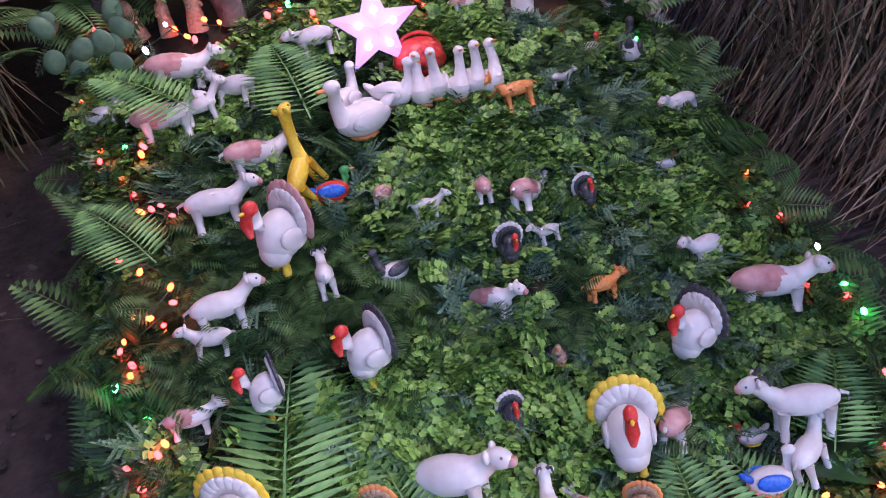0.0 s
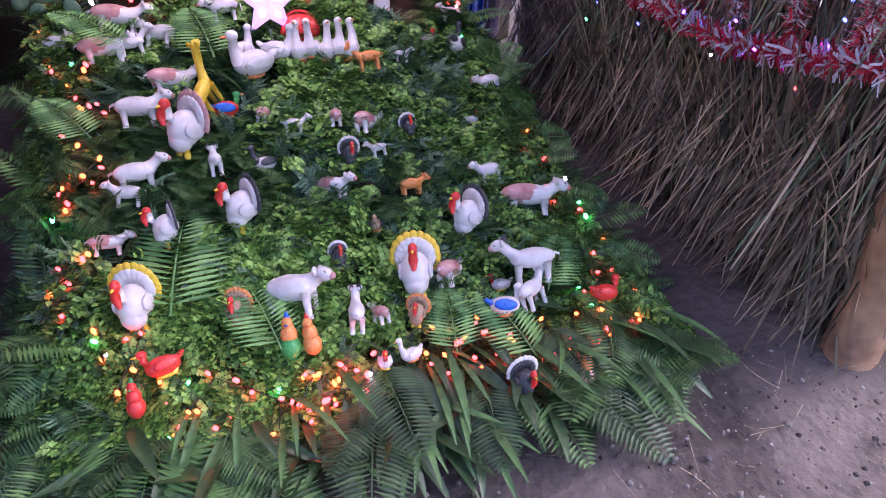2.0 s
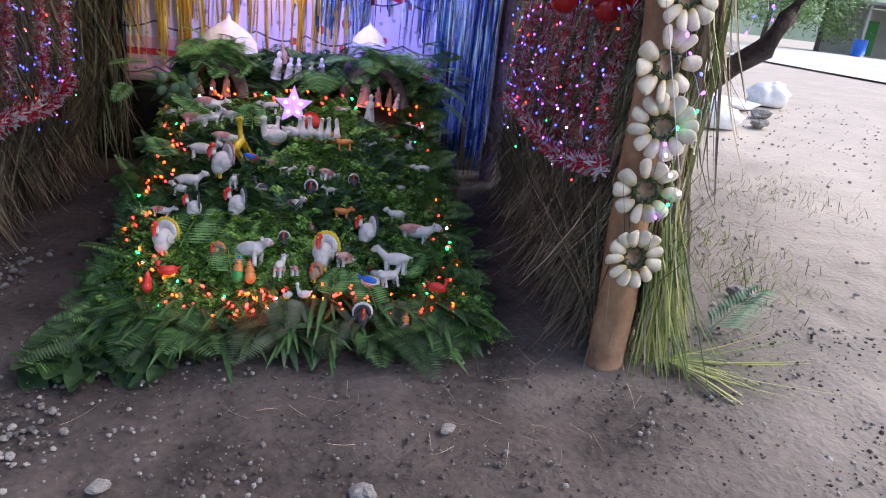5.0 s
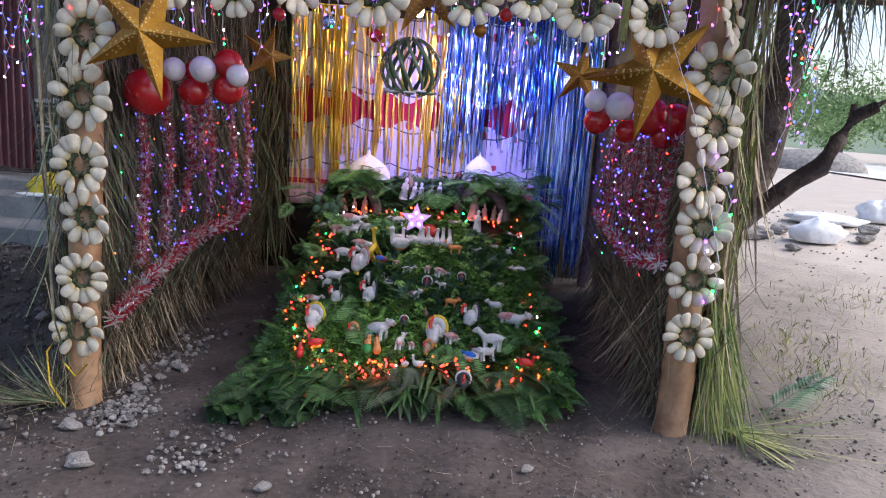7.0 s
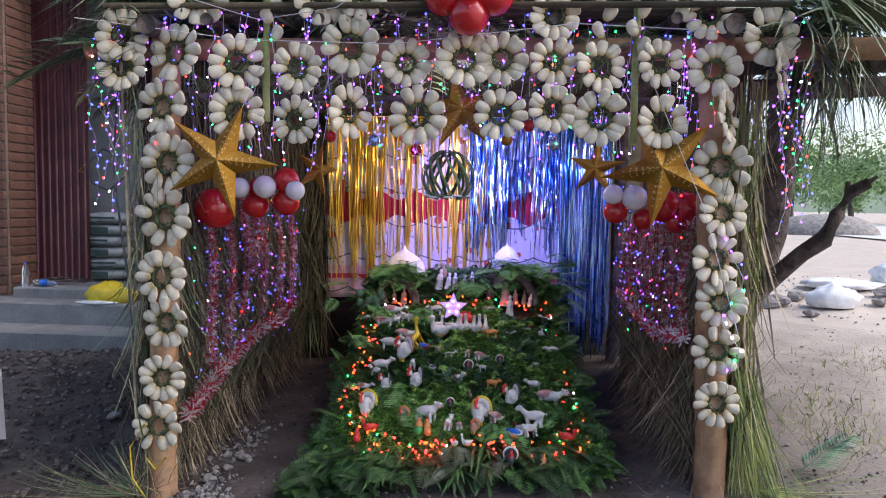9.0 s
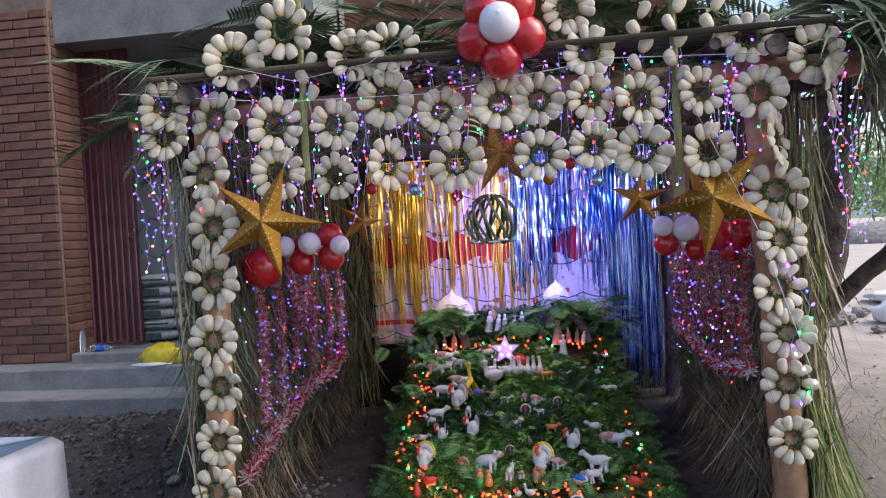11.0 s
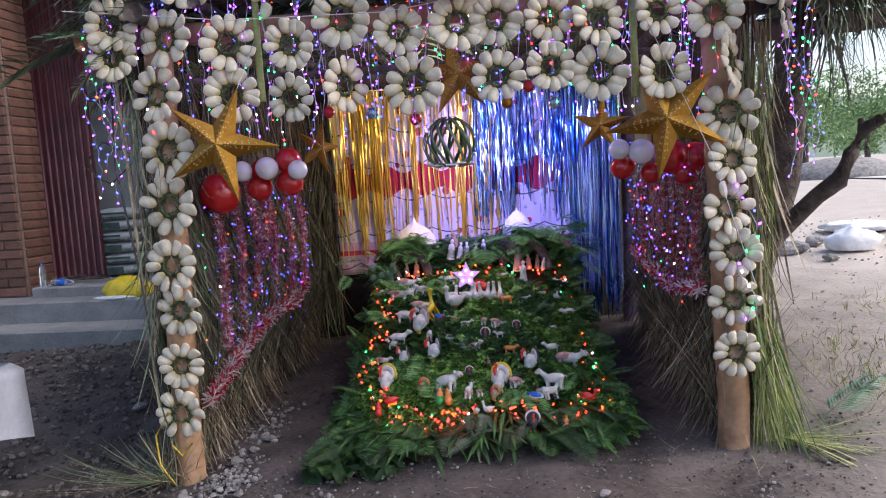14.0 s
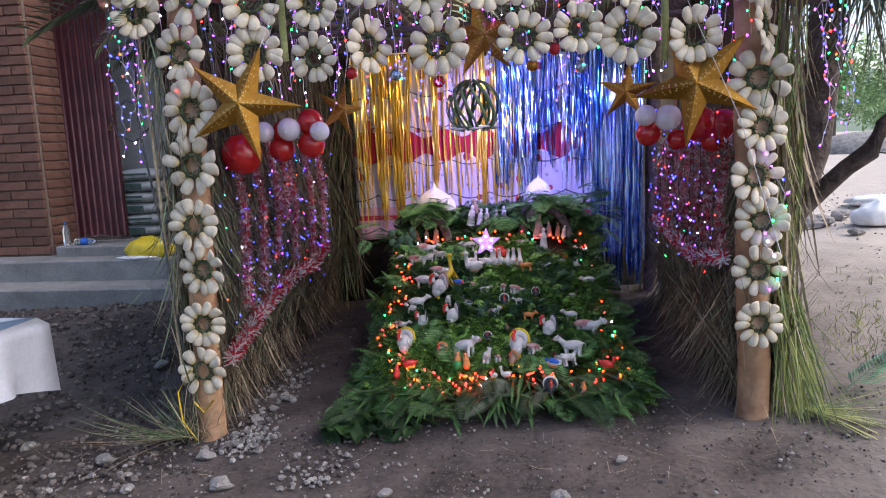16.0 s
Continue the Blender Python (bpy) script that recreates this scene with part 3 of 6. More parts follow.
straw_wall(-1.5, -1, 3600, 0.78, "straw_screen", "upright dry reed stalks packed along the hut's foot", 0.5)
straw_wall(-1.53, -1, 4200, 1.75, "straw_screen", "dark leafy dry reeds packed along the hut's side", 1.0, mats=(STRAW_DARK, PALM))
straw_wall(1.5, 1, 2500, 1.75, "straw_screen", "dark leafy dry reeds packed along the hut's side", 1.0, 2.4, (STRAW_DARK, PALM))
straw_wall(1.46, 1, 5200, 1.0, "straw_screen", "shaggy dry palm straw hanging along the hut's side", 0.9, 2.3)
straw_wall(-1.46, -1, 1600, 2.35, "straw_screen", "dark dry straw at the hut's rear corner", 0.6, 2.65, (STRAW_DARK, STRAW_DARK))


def palm_leaf(length, n, width, droop, fold=0.3):
    out = [strip([(0, 0, 0), (0, length * 0.5, -droop * 0.25), (0, length, -droop)], [0.012, 0.01, 0.003])]
    for i in range(n):
        t = 0.15 + 0.85 * i / n
        base = np.array((0, length * t, -droop * t * t))
        for s in (-1, 1):
            ln = length * 0.42 * (1 - 0.5 * t)
            tip = base + np.array((s * ln * 0.72, ln * 0.75, -fold * ln))
            out.append(kite(base, tip, width, 0.02))
    return join(out)


def fan_leaf(r, n, width):
    out = []
    for i in range(n):
        a = math.pi * (i / (n - 1) - 0.5) * 1.5
        out.append(kite((0, 0, 0), (r * math.sin(a), r * math.cos(a), -0.15 * r * abs(math.sin(a))), width))
    return join(out)


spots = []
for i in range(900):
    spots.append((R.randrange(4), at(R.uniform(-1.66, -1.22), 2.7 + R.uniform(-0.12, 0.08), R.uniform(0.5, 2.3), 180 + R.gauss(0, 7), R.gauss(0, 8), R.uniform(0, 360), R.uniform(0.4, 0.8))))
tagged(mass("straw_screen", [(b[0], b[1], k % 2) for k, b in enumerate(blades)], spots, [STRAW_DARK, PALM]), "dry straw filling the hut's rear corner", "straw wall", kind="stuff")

palms = [palm_leaf(1.0, 22, 0.03, 0.25), palm_leaf(1.0, 18, 0.035, 0.5), fan_leaf(0.55, 22, 0.05)]
spots = []
for i in range(120):
    x = R.uniform(-1.8, 1.9)
    spots.append((R.randrange(3), at(x, R.uniform(0.12, 0.5), R.uniform(2.48, 2.8), R.uniform(-15, 30), R.uniform(-25, 25), R.choice((90, -90, 70, -70)) + R.gauss(0, 14), R.uniform(0.4, 0.8))))
for i in range(45):
    spots.append((R.randrange(3), at(R.uniform(-1.7, 1.7), R.uniform(0.3, 2.9), R.uniform(2.66, 2.85), R.uniform(-10, 10), R.uniform(-10, 10), R.uniform(0, 360), R.uniform(0.5, 0.9))))
for i in range(46):
    spots.append((R.randrange(3), at(R.uniform(-1.6, 1.8), R.uniform(0.25, 0.7), R.uniform(2.75, 3.1), R.uniform(-10, 40), R.uniform(-20, 20), R.choice((90, -90, 40, -40)) + R.gauss(0, 20), R.uniform(0.5, 0.9))))
for i in range(26):
    spots.append((R.randrange(2), at(-1.55, R.uniform(0, 0.6), R.uniform(2.3, 2.75), R.uniform(-50, 30), R.uniform(-20, 20), R.uniform(40, 140), R.uniform(0.35, 0.7))))
tagged(mass("palm_thatch", palms, spots, [PALM]), "dark green palm leaves laid over the hut's roof", "thatch", kind="stuff")
spots = []
for i in range(9):
    spots.append((R.randrange(2), at(1.95 + R.uniform(-0.1, 0.8), R.uniform(0.3, 1.0), R.uniform(2.5, 3.0), R.uniform(-75, 10), R.uniform(-30, 30), R.uniform(-130, -60), R.uniform(0.5, 1.0))))
fan_long = []
for i in range(34):
    a = math.pi * (i / 33 - 0.5) * 1.3
    l = 0.8 + 0.2 * math.sin(i * 2.3)
    q = [np.array((l * t * math.sin(a), l * t * math.cos(a), -0.42 * l * t * t)) for t in (0, 0.25, 0.5, 0.75, 1)]
    fan_long.append(strip(q, [0.012, 0.02, 0.018, 0.012, 0.002], (math.cos(a), -math.sin(a), 0)))
palms.append(join(fan_long))
for x, y, z, rx, ry, rz, k in ((1.85, 0.25, 2.62, -20, 10, -80, 0.8), (1.95, 0.3, 2.5, -45, 0, -100, 0.85), (1.9, 0.15, 2.75, 5, 15, -70, 0.9), (2.1, 0.4, 2.35, -60, 5, -95, 0.7), (1.9, 0.5, 2.85, 10, -10, -60, 1.0), (2.2, 0.6, 2.6, -35, 0, -120, 0.9), (2.0, 0.1, 2.4, -70, 0, -85, 0.6), (1.9, 0.2, 2.5, -62, 10, -75, 0.8), (2.1, 0.3, 2.6, -50, -10, -110, 0.85), (2.3, 0.5, 2.75, -30, 0, -90, 0.9), (2.0, 0.0, 2.85, 0, 0, -95, 0.9), (2.5, 0.7, 2.9, -20, 0, -70, 0.9),
                              (-1.75, 0.1, 2.6, -20, 0, 95, 0.6), (-1.7, 0.2, 2.75, 5, 0, 70, 0.7), (-1.6, 0.2, 2.5, -35, 0, 115, 0.5)):
    spots.append((3, at(x, y, z, rx, ry, rz, k)))
tagged(mass("hanging_palm", palms, spots, [PALM]), "green palm fronds hanging over the hut's corner", "palm fronds", kind="stuff")

# palm fibres tied down the right front post, fanning out on the ground
spots = []
for i in range(330):
    z = R.uniform(0.5, 2.3)
    spots.append((R.randrange(4), at(1.62 + R.uniform(-0.05, 0.09), 0.05 + R.uniform(-0.06, 0.1), z, 180 + R.gauss(0, 4), R.gauss(-2, 4), R.uniform(0, 360), R.uniform(0.35, min(0.75, z)))))
for i in range(240):
    spots.append((R.choice((0, 2)), at(1.63 + R.uniform(-0.05, 0.08), 0.0 + R.uniform(-0.06, 0.08), R.uniform(0.35, 0.75), 180 + R.gauss(0, 12), R.gauss(-12, 9), R.uniform(-30, 30), R.uniform(0.35, 0.7))))
for i in range(60):
    a = R.uniform(-25, 25)
    spots.append((R.choice((0, 2)), at(1.72, -0.05, 0.12, 88 + R.uniform(-3, 4), 0, 90 + a + R.choice((0, 0, -35)), R.uniform(0.3, 0.75))))
tagged(mass("palm_fibre_sheaf", [(b[0], b[1], k % 2) for k, b in enumerate(blades)], spots, [PALM_FRESH, STRAW]), "yellow-green palm strips tied down the post and fanning on the ground", "palm sheaf", kind="stuff")
spots = [(R.randrange(3), at(-1.58 + R.uniform(-.08, .05), -.02 + R.uniform(-.06, .1), R.uniform(0.3, 2.2), 180 + R.gauss(0, 10), R.gauss(8, 8), R.uniform(0, 360), R.uniform(0.25, 0.5))) for i in range(260)]
spots += [(R.randrange(3), at(-1.6 + R.gauss(0, .06), -.05 + R.gauss(0, .05), -0.06, R.gauss(0, 30), R.gauss(-20, 25), R.uniform(0, 360), R.uniform(0.2, 0.4))) for i in range(140)]
spots += [(R.randrange(3), at(-1.6, -.1, -0.04, 86, 0, -90 + R.gauss(0, 22), R.uniform(0.3, 0.7))) for i in range(60)]
tagged(mass("dry_leaf_sheaf", [(b[0], b[1], k % 2) for k, b in enumerate(blades)], spots, [STRAW, PALM]), "dry leaves tied round the post's foot", "leaf sheaf", kind="stuff")

# ---- back cloth and foil curtains ----
def cloth_sheet(x0, x1, z0, z1, y, nx=90, nz=24):
    v = []
    for j in range(nz + 1):
        for i in range(nx + 1):
            x = x0 + (x1 - x0) * i / nx
            v.append((x, y + 0.012 * math.sin(x * 17) + 0.006 * math.sin(x * 41 + j), z0 + (z1 - z0) * j / nz + 0.006 * math.sin(x * 6)))
    w = nx + 1
    return v, [(j * w + i, j * w + i + 1, (j + 1) * w + i + 1, (j + 1) * w + i) for j in range(nz) for i in range(nx)]


back = part("back_cloth", [cloth_sheet(-1.24, 1.2, 0.68, 2.3, 2.72)], CLOTH)
back.modifiers.new("thick", "SOLIDIFY").thickness = 0.003
tagged(back, "white cloth printed with a wavy red band and motifs", "printed cloth")


def foil_curtain(x0, x1, n, low, high, material, label, y=2.62, width=0.008):
    protos = []
    for k in range(8):
        v = []
        for i in range(41):
            t = i / 40
            c = np.array((0.010 * math.sin(5 * t + k * 1.7), 0.01 * math.sin(9 * t + k), -t))
            a = 0.5 * math.sin(k * 2.4) + 0.5 * math.sin(3.1 * t + k) + 0.25 * math.sin(23 * t + 2 * k)
            d = np.array((math.cos(a), math.sin(a), 0)) * width / 2
            v += [c - d, c + d]
        protos.append((np.array(v), np.array([(2 * i, 2 * i + 1, 2 * i + 3, 2 * i + 2) for i in range(40)]), 0))
    knots = [R.uniform(x0, x1) for _ in range(max(6, n // 14))]
    spots = []
    for i in range(n):
        h = R.uniform(low, high)
        x = R.choice(knots) + R.gauss(0, 0.012) if R.random() < 0.6 else R.uniform(x0, x1)
        spots.append((R.randrange(8), pose(min(x1, max(x0, x)), y + R.gauss(0, 0.02), 2.34) @ Matrix.Diagonal((1.2, 1, h, 1))))
    rail = tagged(part("foil_curtain", [tube([(x0, y, 2.35), (x1, y, 2.35)], 0.006, 6)], material), label, "foil curtain", "foil curtains")
    tagged(mass("foil_fringe", protos, spots, [material], rail), kind="stuff")


foil_curtain(-1.2, 0.3, 170, 1.0, 1.55, FOIL_GOLD, "gold tinsel foil curtain hanging before the printed cloth")
foil_curtain(0.05, 1.05, 230, 0.6, 1.3, FOIL_BLUE, "shiny blue and silver foil curtain hanging before the printed cloth")
foil_curtain(0.9, 1.34, 210, 1.7, 2.15, FOIL_BLUE, "long blue foil curtain reaching the floor", 2.5)

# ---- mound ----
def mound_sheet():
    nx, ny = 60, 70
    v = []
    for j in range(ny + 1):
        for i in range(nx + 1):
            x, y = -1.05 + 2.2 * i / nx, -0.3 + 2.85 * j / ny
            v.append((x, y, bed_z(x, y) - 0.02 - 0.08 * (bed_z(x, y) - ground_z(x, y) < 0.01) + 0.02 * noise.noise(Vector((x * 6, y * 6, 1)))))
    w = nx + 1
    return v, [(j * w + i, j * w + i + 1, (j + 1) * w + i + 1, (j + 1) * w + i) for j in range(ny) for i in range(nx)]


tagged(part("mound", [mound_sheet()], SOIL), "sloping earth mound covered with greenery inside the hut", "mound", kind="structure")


def maidenhair(seed):
    r = random.Random(seed)
    out = []
    for b in range(4):
        a = r.uniform(0, 6.28)
        d = np.array((math.cos(a), math.sin(a), 0.0))
        for i in range(9):
            t = 0.15 + i / 9
            c = d * 0.075 * t + np.array((0, 0, 0.055 * math.sin(t * 2.4)))
            for s in (-1, 1):
                q = np.array((-d[1], d[0], 0)) * s
                tip = c + q * 0.021 * (1.2 - 0.5 * t) + d * 0.008 + np.array((0, 0, r.uniform(-0.008, 0.008)))
                out.append(kite(c, tip, 0.017, 0.002))
    return join(out)


def fern(length=0.26, pairs=17, width=0.2, arch=0.5):
    out = [strip([(0, length * t, arch * length * (t - t * t)) for t in (0, 0.25, 0.5, 0.75, 1)], [0.005, 0.005, 0.004, 0.003, 0.001])]
    for i in range(pairs):
        t = 0.08 + 0.9 * i / pairs
        c = np.array((0, length * t, arch * length * (t - t * t)))
        ln = width * length * 2 * math.sin(math.pi * min(1, 0.25 + 0.75 * t)) ** 0.8
        for s in (-1, 1):
            out.append(kite(c, c + np.array((s * ln, ln * 0.35, -0.12 * ln)), length / pairs * 0.85, 0.002))
    return join(out)


def spray(seed):
    """Feathery cypress-like twig."""
    r = random.Random(seed)
    out = []
    for b in range(7):
        t = b / 7
        c = np.array((0, 0.10 * t, 0.03 * t))
        for s in (-1, 1):
            tip = c + np.array((s * 0.05 * (1 - 0.6 * t), 0.035, r.uniform(-0.01, 0.012)))
            for i in range(5):
                u = i / 5
                p = c + (tip - c) * u
                for w in (-1, 1):
                    out.append(kite(p, p + (tip - c) * 0.22 + np.array((0, w * 0.012, 0.002)), 0.006))
    return join(out)


hairs = [maidenhair(i) for i in range(5)]
sprays = [spray(i) for i in range(3)]
ferns = [fern(0.2, 15, 0.19, 0.5), fern(0.26, 18, 0.16, 0.35)]
# patches of the different plants follow broad noise
g_hair, g_spray, g_fern = [], [], []
count = 0
while count < 6200:
    x, y = R.uniform(-0.97, 1.1), R.uniform(-0.12, 2.05)
    z = bed_z(x, y)
    if z - ground_z(x, y) < 0.012:
        continue
    count += 1
    k = noise.noise(Vector((x * 2.6, y * 2.6, 5.5))) + R.gauss(0, 0.16)
    lean = 28 if abs(x) < 0.7 else 45
    m = at(x, y, z - 0.01, R.gauss(18, 18), R.gauss(0, lean * 0.6), R.uniform(0, 360), R.uniform(0.6, 1.05))
    if y < 0.16 or (1.42 < y < 1.72 and (abs(x - 0.47) < 0.19 or abs(x + 0.42) < 0.17)):
        continue
    if y > 1.55 or k < -0.27:
        g_fern.append((R.randrange(2), m @ Matrix.Diagonal((0.55, 0.55, 0.55, 1))))
    elif k < -0.1:
        g_spray.append((R.randrange(3), m))
    else:
        g_hair.append((R.randrange(5), m))
tagged(mass("maidenhair_carpet", hairs, g_hair, [HAIR]), "bright green maidenhair fern covering the mound", "greenery", kind="stuff")
tagged(mass("cypress_carpet", sprays, g_spray, [CYPRESS]), "blue-green feathery cypress twigs laid on the mound", "greenery", kind="stuff")
tagged(mass("fern_carpet", ferns, g_fern, [FERN]), "green fern fronds laid over the mound", "greenery", kind="stuff")
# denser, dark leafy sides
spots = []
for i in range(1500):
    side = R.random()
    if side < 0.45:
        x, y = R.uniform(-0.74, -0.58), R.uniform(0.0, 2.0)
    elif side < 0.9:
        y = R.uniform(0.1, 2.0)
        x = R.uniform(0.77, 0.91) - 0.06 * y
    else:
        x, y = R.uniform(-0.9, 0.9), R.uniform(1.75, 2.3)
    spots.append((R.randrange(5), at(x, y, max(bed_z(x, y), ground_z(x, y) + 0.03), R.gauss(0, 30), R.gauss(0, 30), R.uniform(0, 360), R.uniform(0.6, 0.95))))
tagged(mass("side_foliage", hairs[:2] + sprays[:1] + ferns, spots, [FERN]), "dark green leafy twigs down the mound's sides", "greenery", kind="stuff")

# broad leaves and long ferns lying round the front
def broad_leaf_mesh(name, length, width, material):
    v, f = [], []
    n = 8
    for i in range(n + 1):
        t = i / n
        w = width * math.sin(math.pi * min(0.98, t * 0.85 + 0.08)) ** 1.2 * 0.5
        z = length * 0.35 * (t - t * t)
        for s in (-1, -0.5, 0, 0.5, 1):
            v.append((s * w, length * t, z - 0.25 * w * (1 - abs(s))))
    f = [(i * 5 + j, i * 5 + j + 1, i * 5 + j + 6, i * 5 + j + 5) for i in range(n) for j in range(4)]
    return mesh_of(name, [(v, f)], [material])


leaf_mesh = broad_leaf_mesh("leaf", 0.17, 0.08, BROAD)
long_mesh = broad_leaf_mesh("long_leaf", 0.26, 0.022, FERN)
dark_mesh = broad_leaf_mesh("long_leaf", 0.22, 0.035, BROAD)
fronds = []
for length, pairs, width in ((0.36, 20, 0.19), (0.42, 24, 0.15)):
    v, f, _ = fern(length, pairs, width, 0.35)
    me = bpy.data.meshes.new("frond")
    me.from_pydata(v.tolist(), [], f.tolist())
    me.materials.append(FERN if len(fronds) == 0 else BROAD)
    fronds.append(me)
light_frond = fronds[0].copy()
light_frond.materials[0] = ARCH_FERN
skirt = thing("leaf_skirt", "dark broad leaves and fern fronds laid round the mound's foot", "leaves")


def lay(name, me, m):
    ob = new(name, me)
    ob.parent = skirt
    ob.matrix_basis = m


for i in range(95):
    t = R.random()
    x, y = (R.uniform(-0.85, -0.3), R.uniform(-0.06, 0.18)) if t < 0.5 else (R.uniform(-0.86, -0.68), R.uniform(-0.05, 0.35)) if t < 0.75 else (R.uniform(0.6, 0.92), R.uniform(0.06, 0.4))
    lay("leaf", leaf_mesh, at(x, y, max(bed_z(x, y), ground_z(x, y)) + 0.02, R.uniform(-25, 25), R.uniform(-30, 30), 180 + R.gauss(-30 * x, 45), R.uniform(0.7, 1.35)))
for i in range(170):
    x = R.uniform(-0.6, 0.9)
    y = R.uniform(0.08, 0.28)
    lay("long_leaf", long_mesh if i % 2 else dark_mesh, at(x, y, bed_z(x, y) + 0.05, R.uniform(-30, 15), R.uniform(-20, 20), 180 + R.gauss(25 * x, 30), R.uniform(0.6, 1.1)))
for i in range(30):
    x = R.uniform(-0.75, 0.85)
    y = R.uniform(0.12, 0.32)
    lay("frond", fronds[i % 2], at(x, y, bed_z(x, y) + 0.05, R.uniform(-25, 5), R.uniform(-15, 15), 180 + R.gauss(30 * x, 28), R.uniform(0.55, 0.9)))
for x, y, rz, s in ((-0.36, 0.42, -12, 1.0), (-0.12, 0.3, 15, 0.75), (-0.15, 1.12, 10, 0.8), (-0.38, 1.2, 60, 0.7), (0.6, 0.3, -35, 0.6), (0.5, 0.15, 20, 0.7), (-0.5, 0.9, 40, 0.6), (0.3, 0.2, -10, 0.6)):
    lay("frond", light_frond, at(x, y, bed_z(x, y) + 0.11, 16, 0, rz, s))

# raised back tier: arching fern clumps
spots = []
for cx, cy, cz, n, spread in ((-0.42, 1.74, 1.03, 34, 0.24), (0.58, 1.74, 1.06, 70, 0.28), (0.14, 1.84, 0.97, 14, 0.16), (0.86, 1.75, 0.95, 22, 0.14), (-0.7, 1.7, 0.85, 20, 0.14)):
    for i in range(n):
        spots.append((R.randrange(2), at(cx + R.gauss(0, spread * 0.5), cy + R.gauss(0, 0.08), cz + R.gauss(0, 0.04), R.uniform(-35, 25), R.uniform(-25, 25), R.gauss(180, 75), R.uniform(0.55, 0.95))))
for cx, cy, cz, n in ((-0.42, 1.7, 1.06, 20), (0.5, 1.68, 1.08, 16), (0.22, 1.66, 0.98, 9)):
    for i in range(n):
        a = 180 + 150 * (i / (n - 1) - 0.5)
        spots.append((R.randrange(2), at(cx + R.gauss(0, 0.05), cy, cz + R.gauss(0, 0.02), R.uniform(-40, -5), R.uniform(-20, 20), a, R.uniform(0.8, 1.1))))
tagged(mass("fern_arch", ferns, spots, [ARCH_FERN]), "dark green fern fronds arching over two little caves", "fern clump", kind="stuff")


# ---- figurines on the mound ----
def beast(mats, neck=0.22, leg=0.3, fat=0.2, ears=0.07, tail=0.08, head_mat=0, patch=None, horns=False):
    """A small moulded animal, one unit long, that faces +x. mats: body, accent, dark."""
    p = [(*blob((0, 0, leg + fat * 0.75), (0.36, fat, fat), 14, 9), 0)]
    if patch is not None:
        p.append((*blob((-0.05, 0, leg + fat * 0.82), (0.34, fat * 1.03, fat * 1.0), 14, 9), patch))
    for sx in (-0.22, 0.23):
        for sy in (-1, 1):
            p.append((*tube([(sx, sy * fat * 0.55, leg + fat * 0.4), (sx + 0.01, sy * fat * 0.6, leg * 0.5), (sx + 0.015, sy * fat * 0.6, 0)], [0.07, 0.045, 0.05], 8), 0))
    hx, hz = 0.40 + neck * 0.25, leg + fat + neck * 0.75
    p.append((*tube([(0.22, 0, leg + fat * 0.9), (0.34, 0, leg + fat + neck * 0.3), (hx, 0, hz)], [fat * 0.75, fat * 0.55, 0.085], 10), 0))
    p.append((*blob((hx + 0.04, 0, hz), (0.13, 0.085, 0.09), 12, 8, -18), head_mat))
    p.append((*blob((hx + 0.14, 0, hz - 0.035), (0.055, 0.055, 0.05), 10, 6), 1))
    for sy in (-1, 1):
        p.append((*blob((hx - 0.03, sy * 0.09, hz + 0.05), (0.03, 0.055, ears), 8, 6), head_mat))
        p.append((*blob((hx + 0.09, sy * 0.07, hz + 0.025), (0.014, 0.012, 0.014), 6, 4), 2))
        if horns:
            p.append((*tube([(hx - 0.02, sy * 0.05, hz + 0.07), (hx - 0.09, sy * 0.09, hz + 0.13), (hx - 0.13, sy * 0.12, hz + 0.03)], [0.03, 0.022, 0.01], 6), 2))
    p.append((*tube([(-0.34, 0, leg + fat), (-0.42, 0, leg + fat * 0.8), (-0.43, 0, leg + fat * 0.8 - tail)], [0.025, 0.018, 0.012], 6), 0))
    return mesh_of("figurine", p, mats)


def gobbler(body, tail, head=None, feet=None):
    """A turkey with spread tail, one unit high, that faces +x."""
    p = [(*blob((0, 0, 0.40), (0.24, 0.21, 0.27), 14, 9, 25), 0), (*blob((0.08, 0, 0.26), (0.17, 0.17, 0.18), 12, 8), 0)]
    for k, (r, m) in enumerate(((0.34, 1), (0.26, 0))):
        for i in range(13):
            a = math.pi * (i / 12 - 0.5) * 1.25
            p.append((*blob((-0.17 + 0.035 * k, r * 0.82 * math.sin(a), 0.55 + r * 0.82 * math.cos(a)), (0.03, 0.075, 0.10 if k == 0 else 0.08), 8, 6), m))
        p.append((*disc((-0.17 + 0.03 * k, 0, 0.55), r * 0.85, 0.03, 20, "x"), m))
    p.append((*tube([(0.13, 0, 0.48), (0.22, 0, 0.62), (0.23, 0, 0.76)], [0.10, 0.07, 0.06], 10), 0))
    p.append((*blob((0.25, 0, 0.79), (0.085, 0.065, 0.085), 10, 8), 2))
    p.append((*tube([(0.30, 0, 0.76), (0.33, 0, 0.66), (0.31, 0, 0.52)], [0.05, 0.065, 0.03], 8), 2))
    p.append((*blob((0.34, 0, 0.78), (0.05, 0.02, 0.02), 8, 6), 3))
    for sy in (-1, 1):
        p.append((*tube([(0.06, sy * 0.08, 0.14), (0.07, sy * 0.09, 0)], [0.04, 0.05], 7), 3))
        p.append((*blob((-0.02, sy * 0.2, 0.4), (0.17, 0.04, 0.12), 10, 6, 20), 0))
    return mesh_of("turkey", p, [body, tail, head or PLASTIC_RED, feet or PLASTIC_YELLOW])


